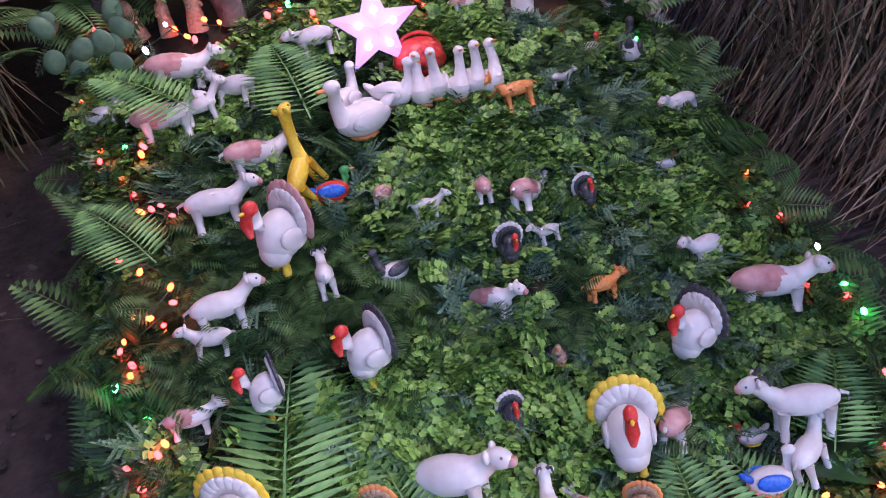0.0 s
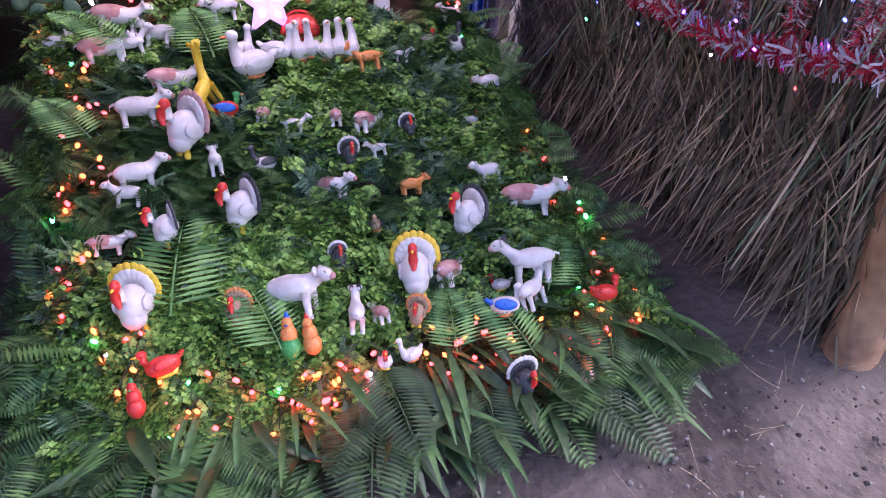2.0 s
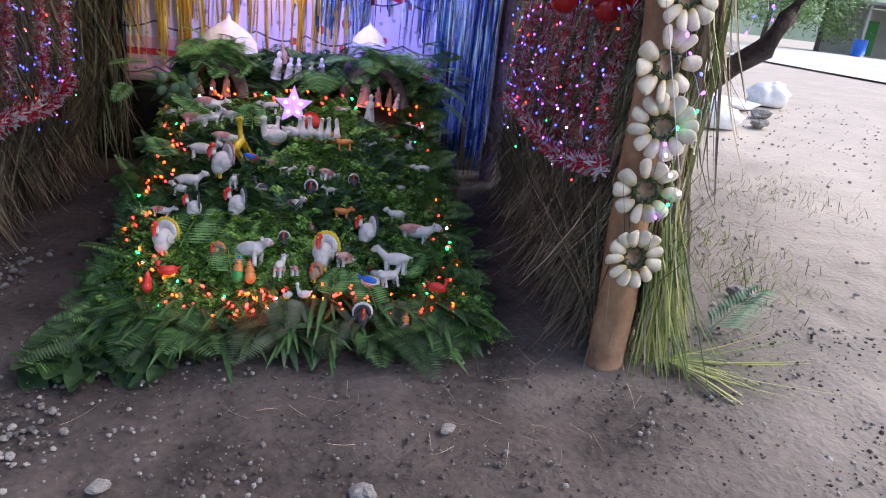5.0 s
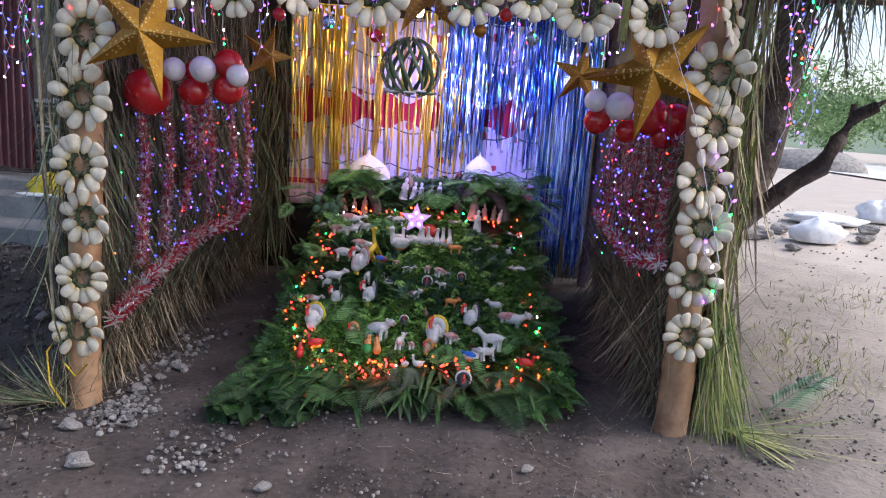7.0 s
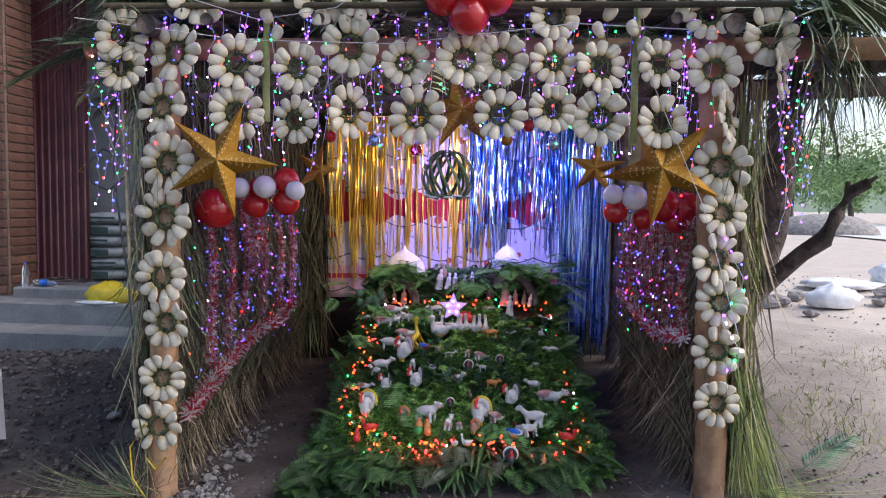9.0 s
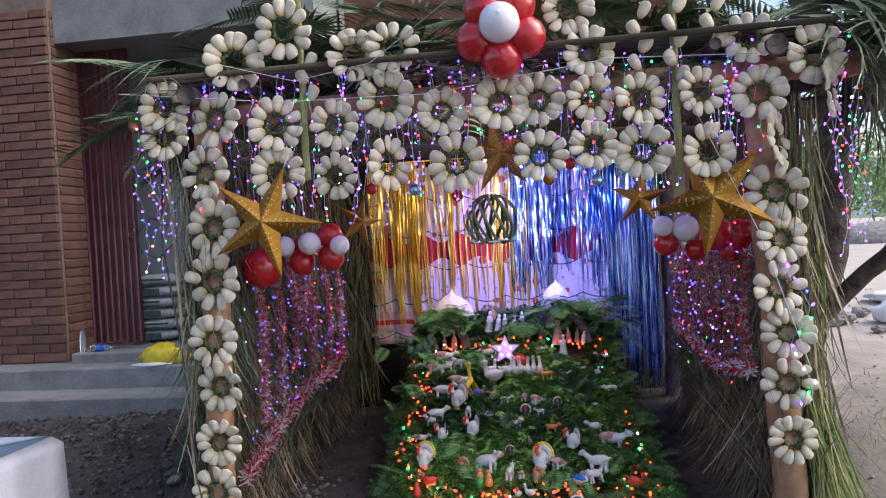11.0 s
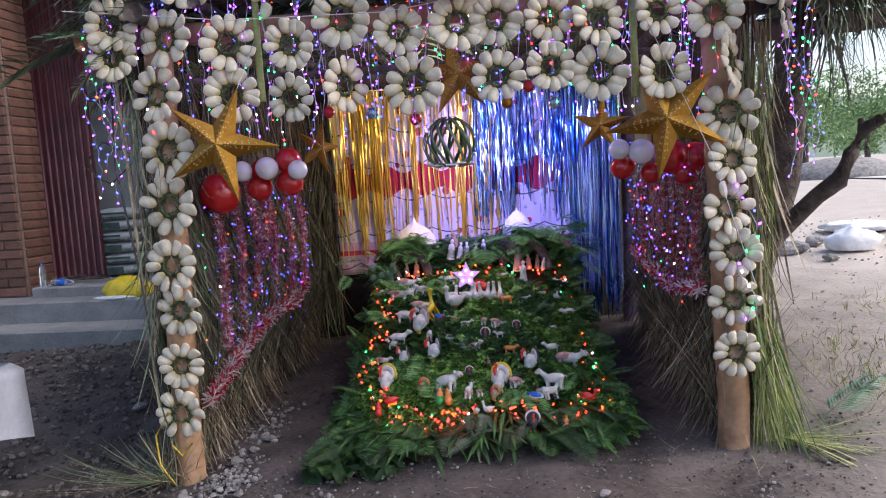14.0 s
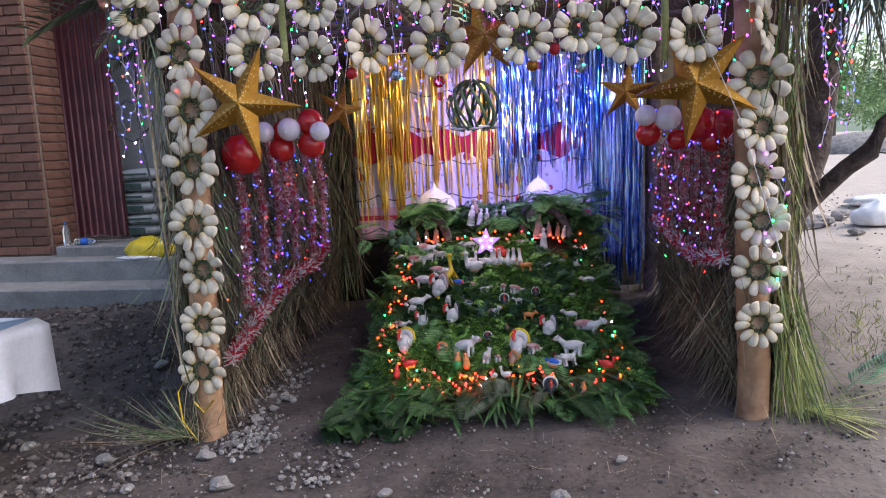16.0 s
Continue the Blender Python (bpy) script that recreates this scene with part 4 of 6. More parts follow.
def fowl(body, wing, head, beak, neck=0.28):
    """A duck, goose or hen, one unit long, that faces +x."""
    p = [(*blob((0, 0, 0.24), (0.36, 0.21, 0.21), 14, 8), 0), (*blob((-0.34, 0, 0.34), (0.16, 0.09, 0.06), 10, 6, -35), 1)]
    p.append((*tube([(0.24, 0, 0.28), (0.33, 0, 0.34 + neck * 0.5), (0.32, 0, 0.36 + neck)], [0.13, 0.08, 0.07], 10), 2))
    p += [(*blob((0.34, 0, 0.38 + neck), (0.11, 0.085, 0.085), 10, 8), 2), (*blob((0.47, 0, 0.37 + neck), (0.08, 0.035, 0.022), 8, 6), 3)]
    for sy in (-1, 1):
        p.append((*blob((-0.04, sy * 0.17, 0.28), (0.28, 0.06, 0.13), 12, 6, -8), 1))
    p.append((*blob((0, 0, 0.04), (0.2, 0.15, 0.05), 10, 6), 3))
    return mesh_of("fowl", p, [body, wing, head, beak])


def peg(low, mid, top):
    """A little bottle-shaped bird figure, one unit high."""
    p = [(*blob((0, 0, 0.25), (0.24, 0.22, 0.27), 12, 8), 0), (*blob((0, 0, 0.52), (0.19, 0.18, 0.22), 12, 8), 1), (*blob((0.02, 0, 0.76), (0.12, 0.12, 0.15), 10, 8), 1)]
    p += [(*tube([(0, 0, 0.84), (-0.01, 0, 0.94), (-0.02, 0, 1.02)], [0.08, 0.05, 0.01], 8), 2), (*blob((0.13, 0, 0.74), (0.06, 0.03, 0.025), 8, 5), 2)]
    return mesh_of("peg", p, [low, mid, top])


def place(name, me, label, category, rows, group="animal figurines", sink=0.0, grow=1.18, lean=-27, rear=0.0):
    for x, y, yaw, s in rows:
        ob = new(name, me)
        z = bed_z(x, y) + 0.028 - sink + (0.045 if y < 0.36 else 0.0)
        ob.matrix_world = pose(x, y, z) @ pose(0, 0, 0, lean + R.uniform(-6, 6), 0, 0) @ at(0, 0, 0, R.uniform(-5, 5), R.uniform(-8, 8) + rear, yaw, s * grow)
        tagged(ob, label, category, group)


WPD = [PLASTIC_WHITE, PLASTIC_PINK, PLASTIC_DARK]
pig_me = beast([PLASTIC_WHITE, PLASTIC_PINK, PLASTIC_DARK], 0.14, 0.17, 0.155, 0.06, 0.05, patch=1)
place("pig_figurine", pig_me, "white plastic pig figurine sprayed pink, among ferns", "figurine",
      [(-0.418, 1.358, 10, 0.16), (-0.459, 1.237, 10, 0.155), (-0.286, 1.098, 20, 0.15), (-0.04, 0.963, 60, 0.09), (0.166, 0.92, 80, 0.10), (0.252, 0.874, 45, 0.135),
       (0.102, 0.702, -45, 0.115), (0.68, 0.611, -15, 0.18), (-0.496, 0.653, 10, 0.1), (0.364, 0.413, 45, 0.145), (0.283, 1.396, 10, 0.08), (0.142, 0.332, 100, 0.09)])
place("goat_figurine", beast(WPD, 0.3, 0.28, 0.16, 0.06, horns=True), "white plastic goat figurine with dark horns, among ferns", "figurine",
      [(-0.297, 1.271, 150, 0.12), (-0.196, 0.816, 90, 0.1), (0.588, 0.356, 160, 0.15), (0.074, 0.331, 80, 0.11)])
place("deer_figurine", beast([PLASTIC_WHITE, PLASTIC_WHITE, PLASTIC_DARK], 0.4, 0.3, 0.14, 0.1), "white plastic deer figurine with upright ears", "figurine", [(-0.376, 1.249, 0, 0.1)])
place("deer_figurine", beast([PLASTIC_ORANGE, PLASTIC_BROWN, PLASTIC_DARK], 0.4, 0.3, 0.14, 0.1), "orange-brown plastic deer figurine", "figurine", [(0.327, 1.109, 180, 0.1)])
place("giraffe_figurine", beast([PLASTIC_YELLOW, PLASTIC_YELLOW, PLASTIC_DARK], 0.75, 0.45, 0.14, 0.07), "yellow plastic giraffe figurine standing upright", "figurine", [(-0.17, 1.03, 60, 0.125)], lean=-18, rear=-42)
place("lamb_figurine", beast([PLASTIC_WHITE, PLASTIC_WHITE, PLASTIC_DARK], 0.26, 0.28, 0.16, 0.07), "small white plastic lamb figurine", "figurine",
      [(0.034, 0.91, 0, 0.075), (0.271, 0.801, 180, 0.06), (0.561, 0.291, 30, 0.115), (-0.301, 0.514, 20, 0.06), (0.452, 1.436, 90, 0.1), (0.444, 1.161, 0, 0.06)])
place("sheep_figurine", beast(WPD, 0.2, 0.24, 0.17, 0.06), "white plastic sheep figurine with faint pink spray", "figurine",
      [(-0.404, 0.802, 5, 0.13), (-0.432, 0.769, 185, 0.09), (0.604, 0.727, 190, 0.1), (0.717, 1.422, 180, 0.085), (-0.385, 1.002, 5, 0.14)])
place("cow_figurine", beast([PLASTIC_WHITE, PLASTIC_PINK, PLASTIC_BROWN], 0.1, 0.26, 0.175, 0.06, 0.2), "white plastic cow figurine with lowered head", "figurine",
      [(-0.068, 0.412, -32, 0.18), (0.75, 1.089, 190, 0.1), (-0.087, 1.362, 180, 0.11)])
place("fox_figurine", beast([PLASTIC_ORANGE, PLASTIC_RED, PLASTIC_DARK], 0.16, 0.2, 0.15, 0.08), "orange plastic fox figurine", "figurine", [(0.326, 0.677, 10, 0.09)])
place("rabbit_figurine", beast(WPD, 0.15, 0.12, 0.2, 0.13), "white plastic rabbit figurine", "figurine", [(-0.591, 1.304, 0, 0.085)])
place("turkey_figurine", gobbler(PLASTIC_WHITE, PLASTIC_YELLOW), "white turkey figurine with yellow tail and red wattle", "figurine", [(-0.432, 0.46, 250, 0.165), (0.26, 0.40, 250, 0.175)], "turkey figurines", 0.0, 1.14, -10)
place("turkey_figurine", gobbler(PLASTIC_WHITE, PLASTIC_DARK), "white turkey figurine with black tail and red wattle", "figurine", [(0.454, 0.539, 200, 0.15), (-0.152, 0.655, 200, 0.15), (-0.341, 0.643, 190, 0.12)], "turkey figurines", 0.0, 1.14, -10)
place("turkey_figurine", gobbler(PLASTIC_WHITE, PLASTIC_PINK), "white turkey figurine with pink tail and red wattle", "figurine", [(-0.266, 0.89, 215, 0.175)], "turkey figurines", 0.0, 1.14, -10)
place("turkey_figurine", gobbler(PLASTIC_DARK, PLASTIC_WHITE), "small dark turkey figurine with white tail", "figurine", [(0.382, 0.861, 270, 0.075), (0.171, 0.784, 270, 0.085), (0.073, 0.508, 270, 0.075), (0.435, 0.09, 270, 0.11)], "turkey figurines", 0.0, 1.14, -10)
place("turkey_figurine", gobbler(PLASTIC_BROWN, PLASTIC_ORANGE), "brown turkey figurine with striped orange tail", "figurine", [(-0.205, 0.422, 250, 0.1), (0.227, 0.31, 240, 0.085)], "turkey figurines", 0.0, 1.14, -10)
place("goose_figurine", fowl(PLASTIC_WHITE, PLASTIC_WHITE, PLASTIC_WHITE, PLASTIC_ORANGE, 0.4), "white plastic goose figurine", "figurine",
      [(0.11, 1.163, 250, 0.12), (0.15, 1.175, 260, 0.12), (0.19, 1.155, 270, 0.12), (0.23, 1.165, 280, 0.12), (0.27, 1.152, 290, 0.12), (0.194, 0.23, 200, 0.07)])
place("goose_figurine", fowl(PLASTIC_WHITE, PLASTIC_DARK, PLASTIC_DARK, PLASTIC_DARK, 0.4), "black and white plastic goose figurine", "figurine", [(-0.06, 0.808, 200, 0.08), (0.681, 1.254, 60, 0.12)])
place("swan_figurine", fowl(PLASTIC_WHITE, PLASTIC_WHITE, PLASTIC_WHITE, PLASTIC_ORANGE, 0.35), "large white swan figurine with raised wings", "figurine", [(-0.04, 1.13, 200, 0.155), (0.04, 1.18, 330, 0.12), (-0.06, 1.19, 60, 0.12)], lean=-10)
place("duck_figurine", fowl(PLASTIC_RED, PLASTIC_BLUE, PLASTIC_GREEN, PLASTIC_ORANGE, 0.2), "red, blue and green painted duck figurine", "figurine", [(-0.142, 0.996, 10, 0.095)])
place("duck_figurine", fowl(PLASTIC_BROWN, PLASTIC_DARK, PLASTIC_BROWN, PLASTIC_ORANGE, 0.15), "small brown duck figurine", "figurine", [(0.038, 0.624, 20, 0.08), (0.198, 0.587, 250, 0.07)])
place("duck_figurine", fowl(PLASTIC_WHITE, PLASTIC_BLUE, PLASTIC_WHITE, PLASTIC_ORANGE, 0.25), "white duck figurine with blue wings", "figurine", [(0.469, 0.284, 0, 0.105)])
place("hen_figurine", fowl(PLASTIC_WHITE, PLASTIC_WHITE, PLASTIC_RED, PLASTIC_YELLOW, 0.2), "small white hen figurine with red comb", "figurine", [(0.499, 0.38, 180, 0.07), (0.577, 1.271, 0, 0.07), (0.63, 0.955, 0, 0.05), (0.119, 0.227, 260, 0.07)])
place("bird_figurine", fowl(PLASTIC_RED, PLASTIC_RED, PLASTIC_RED, PLASTIC_YELLOW, 0.2), "red plastic bird figurine", "figurine", [(0.765, 0.26, 10, 0.1), (-0.387, 0.322, 200, 0.1)])
place("peg_figurine", peg(PLASTIC_GREEN, PLASTIC_ORANGE, PLASTIC_BLUE), "green and orange bottle-shaped bird figurine", "figurine", [(-0.097, 0.30, 250, 0.1)])
place("peg_figurine", peg(PLASTIC_ORANGE, PLASTIC_ORANGE, PLASTIC_RED), "orange bottle-shaped bird figurine", "figurine", [(-0.041, 0.30, 250, 0.09)])
place("peg_figurine", peg(PLASTIC_RED, PLASTIC_RED, PLASTIC_GREEN), "red bottle-shaped bird figurine with green cap", "figurine", [(-0.457, 0.254, 250, 0.08)])
place("peg_figurine", peg(PLASTIC_PINK, PLASTIC_ORANGE, PLASTIC_BLUE), "pink bottle-shaped bird figurine with blue cap", "figurine", [(0.616, 0.073, 250, 0.085)])
dome_v, dome_f = blob((0, 0, 0.2), (0.55, 0.42, 0.42), 20, 12)
place("dome_basket", mesh_of("dome_basket", [([(x * (1 + 0.04 * math.sin(14 * z)), y * (1 + 0.04 * math.sin(14 * z)), z) for x, y, z in dome_v], dome_f), ring((0, 0, 0.2), 0.5, 0.04, 18, 6)], [PLASTIC_RED]), "small dark red dome-shaped basket among the figurines", "basket", [(0.135, 1.269, 0, 0.1)])

# cactus pads
cactus = thing("prickly_pear", "small blue-green prickly pear cactus on the mound", "cactus", at=(-0.6, 1.5, bed_z(-0.6, 1.5)))
for i in range(15):
    part("pad", [blob((R.uniform(-0.09, 0.09), R.uniform(-0.06, 0.06), 0.02 + 0.009 * i), (0.024, 0.009, 0.03), 12, 8, R.uniform(-40, 40))], CYPRESS, cactus)

# back tier: white peaks, caves, statuettes
for x, y, z, r, h in ((-0.39, 1.84, 1.03, 0.17, 0.17), (0.43, 1.88, 1.13, 0.10, 0.12)):
    prof = [(r, 0), (r * 0.93, h * 0.3), (r * 0.7, h * 0.6), (r * 0.35, h * 0.85), (r * 0.10, h), (r * 0.07, h * 1.12), (0.004, h * 1.22)]
    v, f = tube([(0, 0, b) for a, b in prof], [a for a, b in prof], 18)
    v = [(px * (1 + 0.1 * noise.noise(Vector((px * 20, py * 20, pz * 20)))), py, pz) for px, py, pz in v]
    ob = part("hut_peak", [(v, f)], PLASTER_WHITE)
    ob.location = (x, y, z)
    tagged(ob, "white plaster peak of a little hut above ferns", "model hut", "white peaks")
for x, y, z, w, h in ((0.47, 1.58, 0.82, 0.17, 0.21), (-0.42, 1.6, 0.80, 0.15, 0.19)):
    pts = [(w * math.cos(math.pi * i / 12), 0, h * math.sin(math.pi * i / 12)) for i in range(13)]
    ob = part("grotto", [tube(pts, 0.035, 8), box(0, 0.16, h * 0.5, w * 2.1, 0.02, h * 1.1), box(0, 0.08, h * 1.02, w * 1.2, 0.17, 0.02)], BARK)
    ob.location = (x, y, z)
    tagged(ob, "little dark bark cave on the mound", "model cave", "caves")


def statuette(robe, h=1.0):
    prof = [(0.2, 0), (0.19, 0.15), (0.14, 0.45), (0.15, 0.62), (0.13, 0.7), (0.05, 0.76), (0.085, 0.84), (0.09, 0.9), (0.05, 0.98), (0.005, 1.0)]
    return mesh_of("statuette", [tube([(0, 0, b) for a, b in prof], [a for a, b in prof], 12), blob((0.1, 0.12, 0.5), (0.1, 0.05, 0.05), 8, 6), blob((0.1, -0.12, 0.5), (0.1, 0.05, 0.05), 8, 6)], [robe])


for me, label, rows in ((statuette(PLASTIC_PINK), "small plain pink statuette in a cave", ((0.41, 1.54, 0.81, 0.19), (0.50, 1.56, 0.82, 0.12))),
                        (statuette(PLASTIC_BROWN), "small plain brown statuette in a cave", ((0.56, 1.58, 0.82, 0.11), (-0.5, 1.58, 0.80, 0.13), (-0.36, 1.58, 0.80, 0.13), (-0.06, 1.78, 0.94, 0.17), (-0.43, 1.57, 0.80, 0.11))),
                        (statuette(PLASTIC_WHITE), "small plain white statuette on the mound", ((-0.10, 1.69, 0.91, 0.16), (0.03, 1.68, 0.91, 0.13), (0.1, 1.68, 0.91, 0.12), (-0.03, 1.69, 0.91, 0.13), (0.45, 1.42, 0.76, 0.15), (0.6, 1.55, 0.82, 0.09), (0.16, 1.72, 0.93, 0.12)))):
    for x, y, z, s in rows:
        ob = new("statuette", me)
        ob.matrix_world = at(x, y, z, R.uniform(-10, 10), R.uniform(-10, 10), R.uniform(200, 340), s)
        tagged(ob, label, "statuette", "statuettes")

# ---- stars ----
def star_pieces(r, inner, depth, n=5):
    pts = [(math.sin(math.pi * i / n) * (r if i % 2 == 0 else inner), 0.0, math.cos(math.pi * i / n) * (r if i % 2 == 0 else inner)) for i in range(2 * n)]
    v = pts + [(0, -depth, 0), (0, depth, 0)]
    f = [(i, (i + 1) % (2 * n), 2 * n) for i in range(2 * n)] + [((i + 1) % (2 * n), i, 2 * n + 1) for i in range(2 * n)]
    return v, f


def star_dots(r, inner, depth):
    """Punched dots lying on the front facets."""
    out = []
    for i in range(10):
        a0, a1 = math.pi * i / 5, math.pi * (i + 1) / 5
        ra, rb = (r, inner) if i % 2 == 0 else (inner, r)
        A, B, C = Vector((math.sin(a0) * ra, 0, math.cos(a0) * ra)), Vector((math.sin(a1) * rb, 0, math.cos(a1) * rb)), Vector((0, -depth, 0))
        n = (B - A).cross(C - A).normalized()
        if n.y > 0:
            n = -n
        tip, low = (A, B) if i % 2 == 0 else (B, A)
        for k in range(6):
            for w in (0.33, 0.62):
                t = 0.12 + 0.13 * k
                c = C.lerp(tip, t).lerp(C.lerp(low, t * 0.9), w * (1 - 0.3 * t))
                out.append(tube([c - n * 0.001, c + n * 0.002], r * 0.015, 6))
    return out


def gold_star(x, y, z, r, rz, roll, label):
    st = thing("star_lantern", label, "paper star", "gold star lanterns")
    st.matrix_basis = pose(x, y, z, 0, roll, rz)
    part("shell", [star_pieces(r, r * 0.33, r * 0.26)], GOLD, st, smooth=False)
    part("dots", star_dots(r, r * 0.33, r * 0.26), HOLE, st, "pale punched dots")["kind"] = "stuff"
    part("hanger", [tube([(0, 0, r * 0.9), (0.005, 0.03, r + 0.25)], 0.002, 5)], CLEAR_WIRE, st)


gold_star(-1.11, -0.14, 1.785, 0.31, 8, 22, "large gold card star lantern with punched dots")
gold_star(1.17, -0.05, 1.78, 0.315, -14, -27, "large gold card star lantern with punched dots")
gold_star(0.12, 0.04, 2.08, 0.23, 20, -8, "gold card star lantern hanging from the beam")
gold_star(-0.82, 0.72, 1.78, 0.18, 50, 15, "small gold card star lantern hanging in the hut")
gold_star(1.07, 1.6, 1.86, 0.22, -15, 5, "small gold card star lantern hanging in the hut")

lit = thing("light_star", "glowing plastic star lamp with points of light", "star lamp", at=(0.04, 1.28, 0.83))
lit.rotation_euler = (radians(-12), 0, 0)
part("shell", [star_pieces(0.108, 0.048, 0.02, 5)], STAR_GLOW, lit, smooth=False)
part("stem", [tube([(0, 0.01, -0.08), (0, 0.01, -0.2)], 0.006, 6)], PLASTIC_WHITE, lit)
for i in range(5):
    a = math.pi * i / 2.5
    part("bulb", [blob((0.042 * math.sin(a), -0.022, 0.042 * math.cos(a)), (0.008,) * 3, 8, 6)], BULB["white"], lit)

# woven leaf ball and baubles
ball = thing("woven_ball", "hanging ball woven of dark green leaf strips", "leaf ball", at=(0.06, 0.16, 1.73))
for i in range(26):
    v = []
    for k in range(17):
        th = radians(12 + 140 * k / 16)
        ph = radians(13.85 * i + 9 * math.sin(i * 2.7)) + (0.5 if i % 3 else 0.2) * th
        rad = 0.135 * (1 + 0.05 * (i % 3))
        c = Vector((rad * math.sin(th) * math.cos(ph), rad * math.sin(th) * math.sin(ph), rad * math.cos(th)))
        w = Vector((-math.sin(ph), math.cos(ph), 0)) * 0.0085 * math.sin(th) ** 0.5
        v += [tuple(c - w), tuple(c + w), tuple(c * 0.975 + w), tuple(c * 0.975 - w)]
    f = [(4 * k + j, 4 * k + (j + 1) % 4, 4 * k + 4 + (j + 1) % 4, 4 * k + 4 + j) for k in range(16) for j in range(4)]
    part("strip", [(v, f)], PALM if i % 3 else BROAD, ball)
for i in range(13):
    a = 2 * math.pi * i / 13
    c = Vector((math.cos(a), math.sin(a), 0))
    part("fringe", [blob((0.1 * c.x, 0.1 * c.y, -0.115 + 0.008 * (i % 2)), (0.034, 0.02, 0.006), 8, 5)], TINSEL_WHITE if i % 3 else PALM, ball)
part("cord", [tube([(0, 0, 0.13), (0.02, 0, 0.42)], 0.003, 5)], WIRE, ball)
for x, z, m, lab in ((-0.37, 1.93, FOIL_BLUE, "silver"), (-0.13, 1.88, RED_RUBBER, "dark red"), (0.38, 1.94, GOLD, "gold"), (0.64, 1.92, FOIL_BLUE, "silver"), (-0.62, 1.95, RED_RUBBER, "dark red"), (-0.25, 2.0, GOLD, "gold"), (0.5, 2.02, RED_RUBBER, "dark red")):
    b = thing("bauble", f"shiny {lab} bauble hanging on a thread", "bauble", "baubles", at=(x, 0.25, z))
    part("globe", [blob((0, 0, 0), (0.033,) * 3, 16, 10)], m, b)
    part("cap", [tube([(0, 0, 0.03), (0, 0, 0.042)], 0.009, 8)], BRASS, b)
    part("thread", [tube([(0, 0, 0.04), (0, 0, 2.4 - z)], 0.0015, 4)], CLEAR_WIRE, b)

# ---- balloons ----
def balloon(x, y, z, r, material, label, tilt=0):
    prof = [(-1.28, 0.05), (-1.18, 0.10), (-1.0, 0.34), (-0.75, 0.62), (-0.4, 0.88), (0, 1.0), (0.4, 0.93), (0.72, 0.71), (0.9, 0.46), (0.98, 0.22), (1.0, 0.02)]
    b = thing("balloon", label, "balloon", "balloons", at=(x, y, z))
    b.rotation_euler = (radians(90 + R.uniform(-25, 25)), radians(tilt), 0)
    part("skin", [tube([(0, 0, a * r) for a, _ in prof], [w * r for _, w in prof], 20)], material, b)
    part("knot", [blob((0, 0, -1.3 * r), (0.12 * r, 0.12 * r, 0.07 * r), 8, 6)], material, b)


for x, z, r in ((-1.34, 1.53, .125), (-1.09, 1.55, .078), (-1.07, 1.65, .07), (-0.91, 1.70, .078), (-0.91, 1.57, .08)):
    balloon(x, 0.36, z, r, RED_RUBBER, "glossy red balloon tied in a row", R.uniform(-15, 15))
for x, z, r in ((-1.16, 1.65, .06), (-1.01, 1.66, .067), (-0.83, 1.64, .057)):
    balloon(x, 0.27, z, r, WHITE_RUBBER, "pale white balloon tied among red ones", R.uniform(-15, 15))
for x, z, r in ((1.02, 1.55, .07), (1.18, 1.51, .062), (1.3, 1.59, .10), (1.42, 1.58, .095), (1.37, 1.50, .07)):
    balloon(x, 0.42, z, r, RED_RUBBER, "glossy red balloon tied in a row", R.uniform(-15, 15))
for x, z, r in ((0.99, 1.65, .058), (1.11, 1.63, .072)):
    balloon(x, 0.33, z, r, WHITE_RUBBER, "pale white balloon tied among red ones", R.uniform(-15, 15))
for i in range(5):
    a = math.pi * 2 * i / 5 + 0.63
    balloon(0.17 + 0.13 * math.sin(a), -0.15, 2.66 + 0.14 * math.cos(a), 0.105, RED_RUBBER, "glossy red balloon in a flower-shaped cluster", math.degrees(a))
balloon(0.17, -0.25, 2.67, 0.1, WHITE_RUBBER, "white balloon at the middle of a red cluster", 180)

# ---- petal flowers ----
def petal_piece(k):
    """A plump egg-shaped petal along +z, flatter at the back."""
    v, f = blob((0, 0, 0), (1, 1, 1), 14, 10)
    w, l = [0.028, 0.0305, 0.033][k % 3], [0.045, 0.042, 0.044][k % 3]
    out = []
    for x, y, z in v:
        egg = (1.0 + 0.24 * z - 0.10 * z * z) * (1 - z * z * 0.25) / max(0.5, 1 - 0.45 * z * z)
        flat = 0.55 if y > 0 else 1.0
        out.append((w * x * egg, 0.0115 * y * egg * flat - 0.004 * z + 9 * (w * x) ** 2, l * math.copysign(abs(z) ** 0.85, z)))
    return out, f


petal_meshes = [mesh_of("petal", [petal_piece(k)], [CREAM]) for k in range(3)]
def wreath():
    """A rough ring of wound green stems."""
    r = random.Random(31)
    out = [ring((0, 0.012, 0), 0.052, 0.010, 18, 6)]
    for i in range(46):
        a, b = r.uniform(0, 6.283), r.uniform(0.25, 0.8)
        q = []
        for t in (0, 0.5, 1):
            rad = 0.052 + r.gauss(0, 0.010)
            q.append((rad * math.cos(a + b * t), 0.008 + r.gauss(0, 0.008), rad * math.sin(a + b * t)))
        out.append(tube(q, 0.0028, 4))
    return out


ring_mesh = mesh_of("core_ring", wreath(), [CORE])
wood_mesh = mesh_of("core_disc", [disc((0, 0.03, 0), 0.05, 0.01, 16)], [CORE_WOOD])


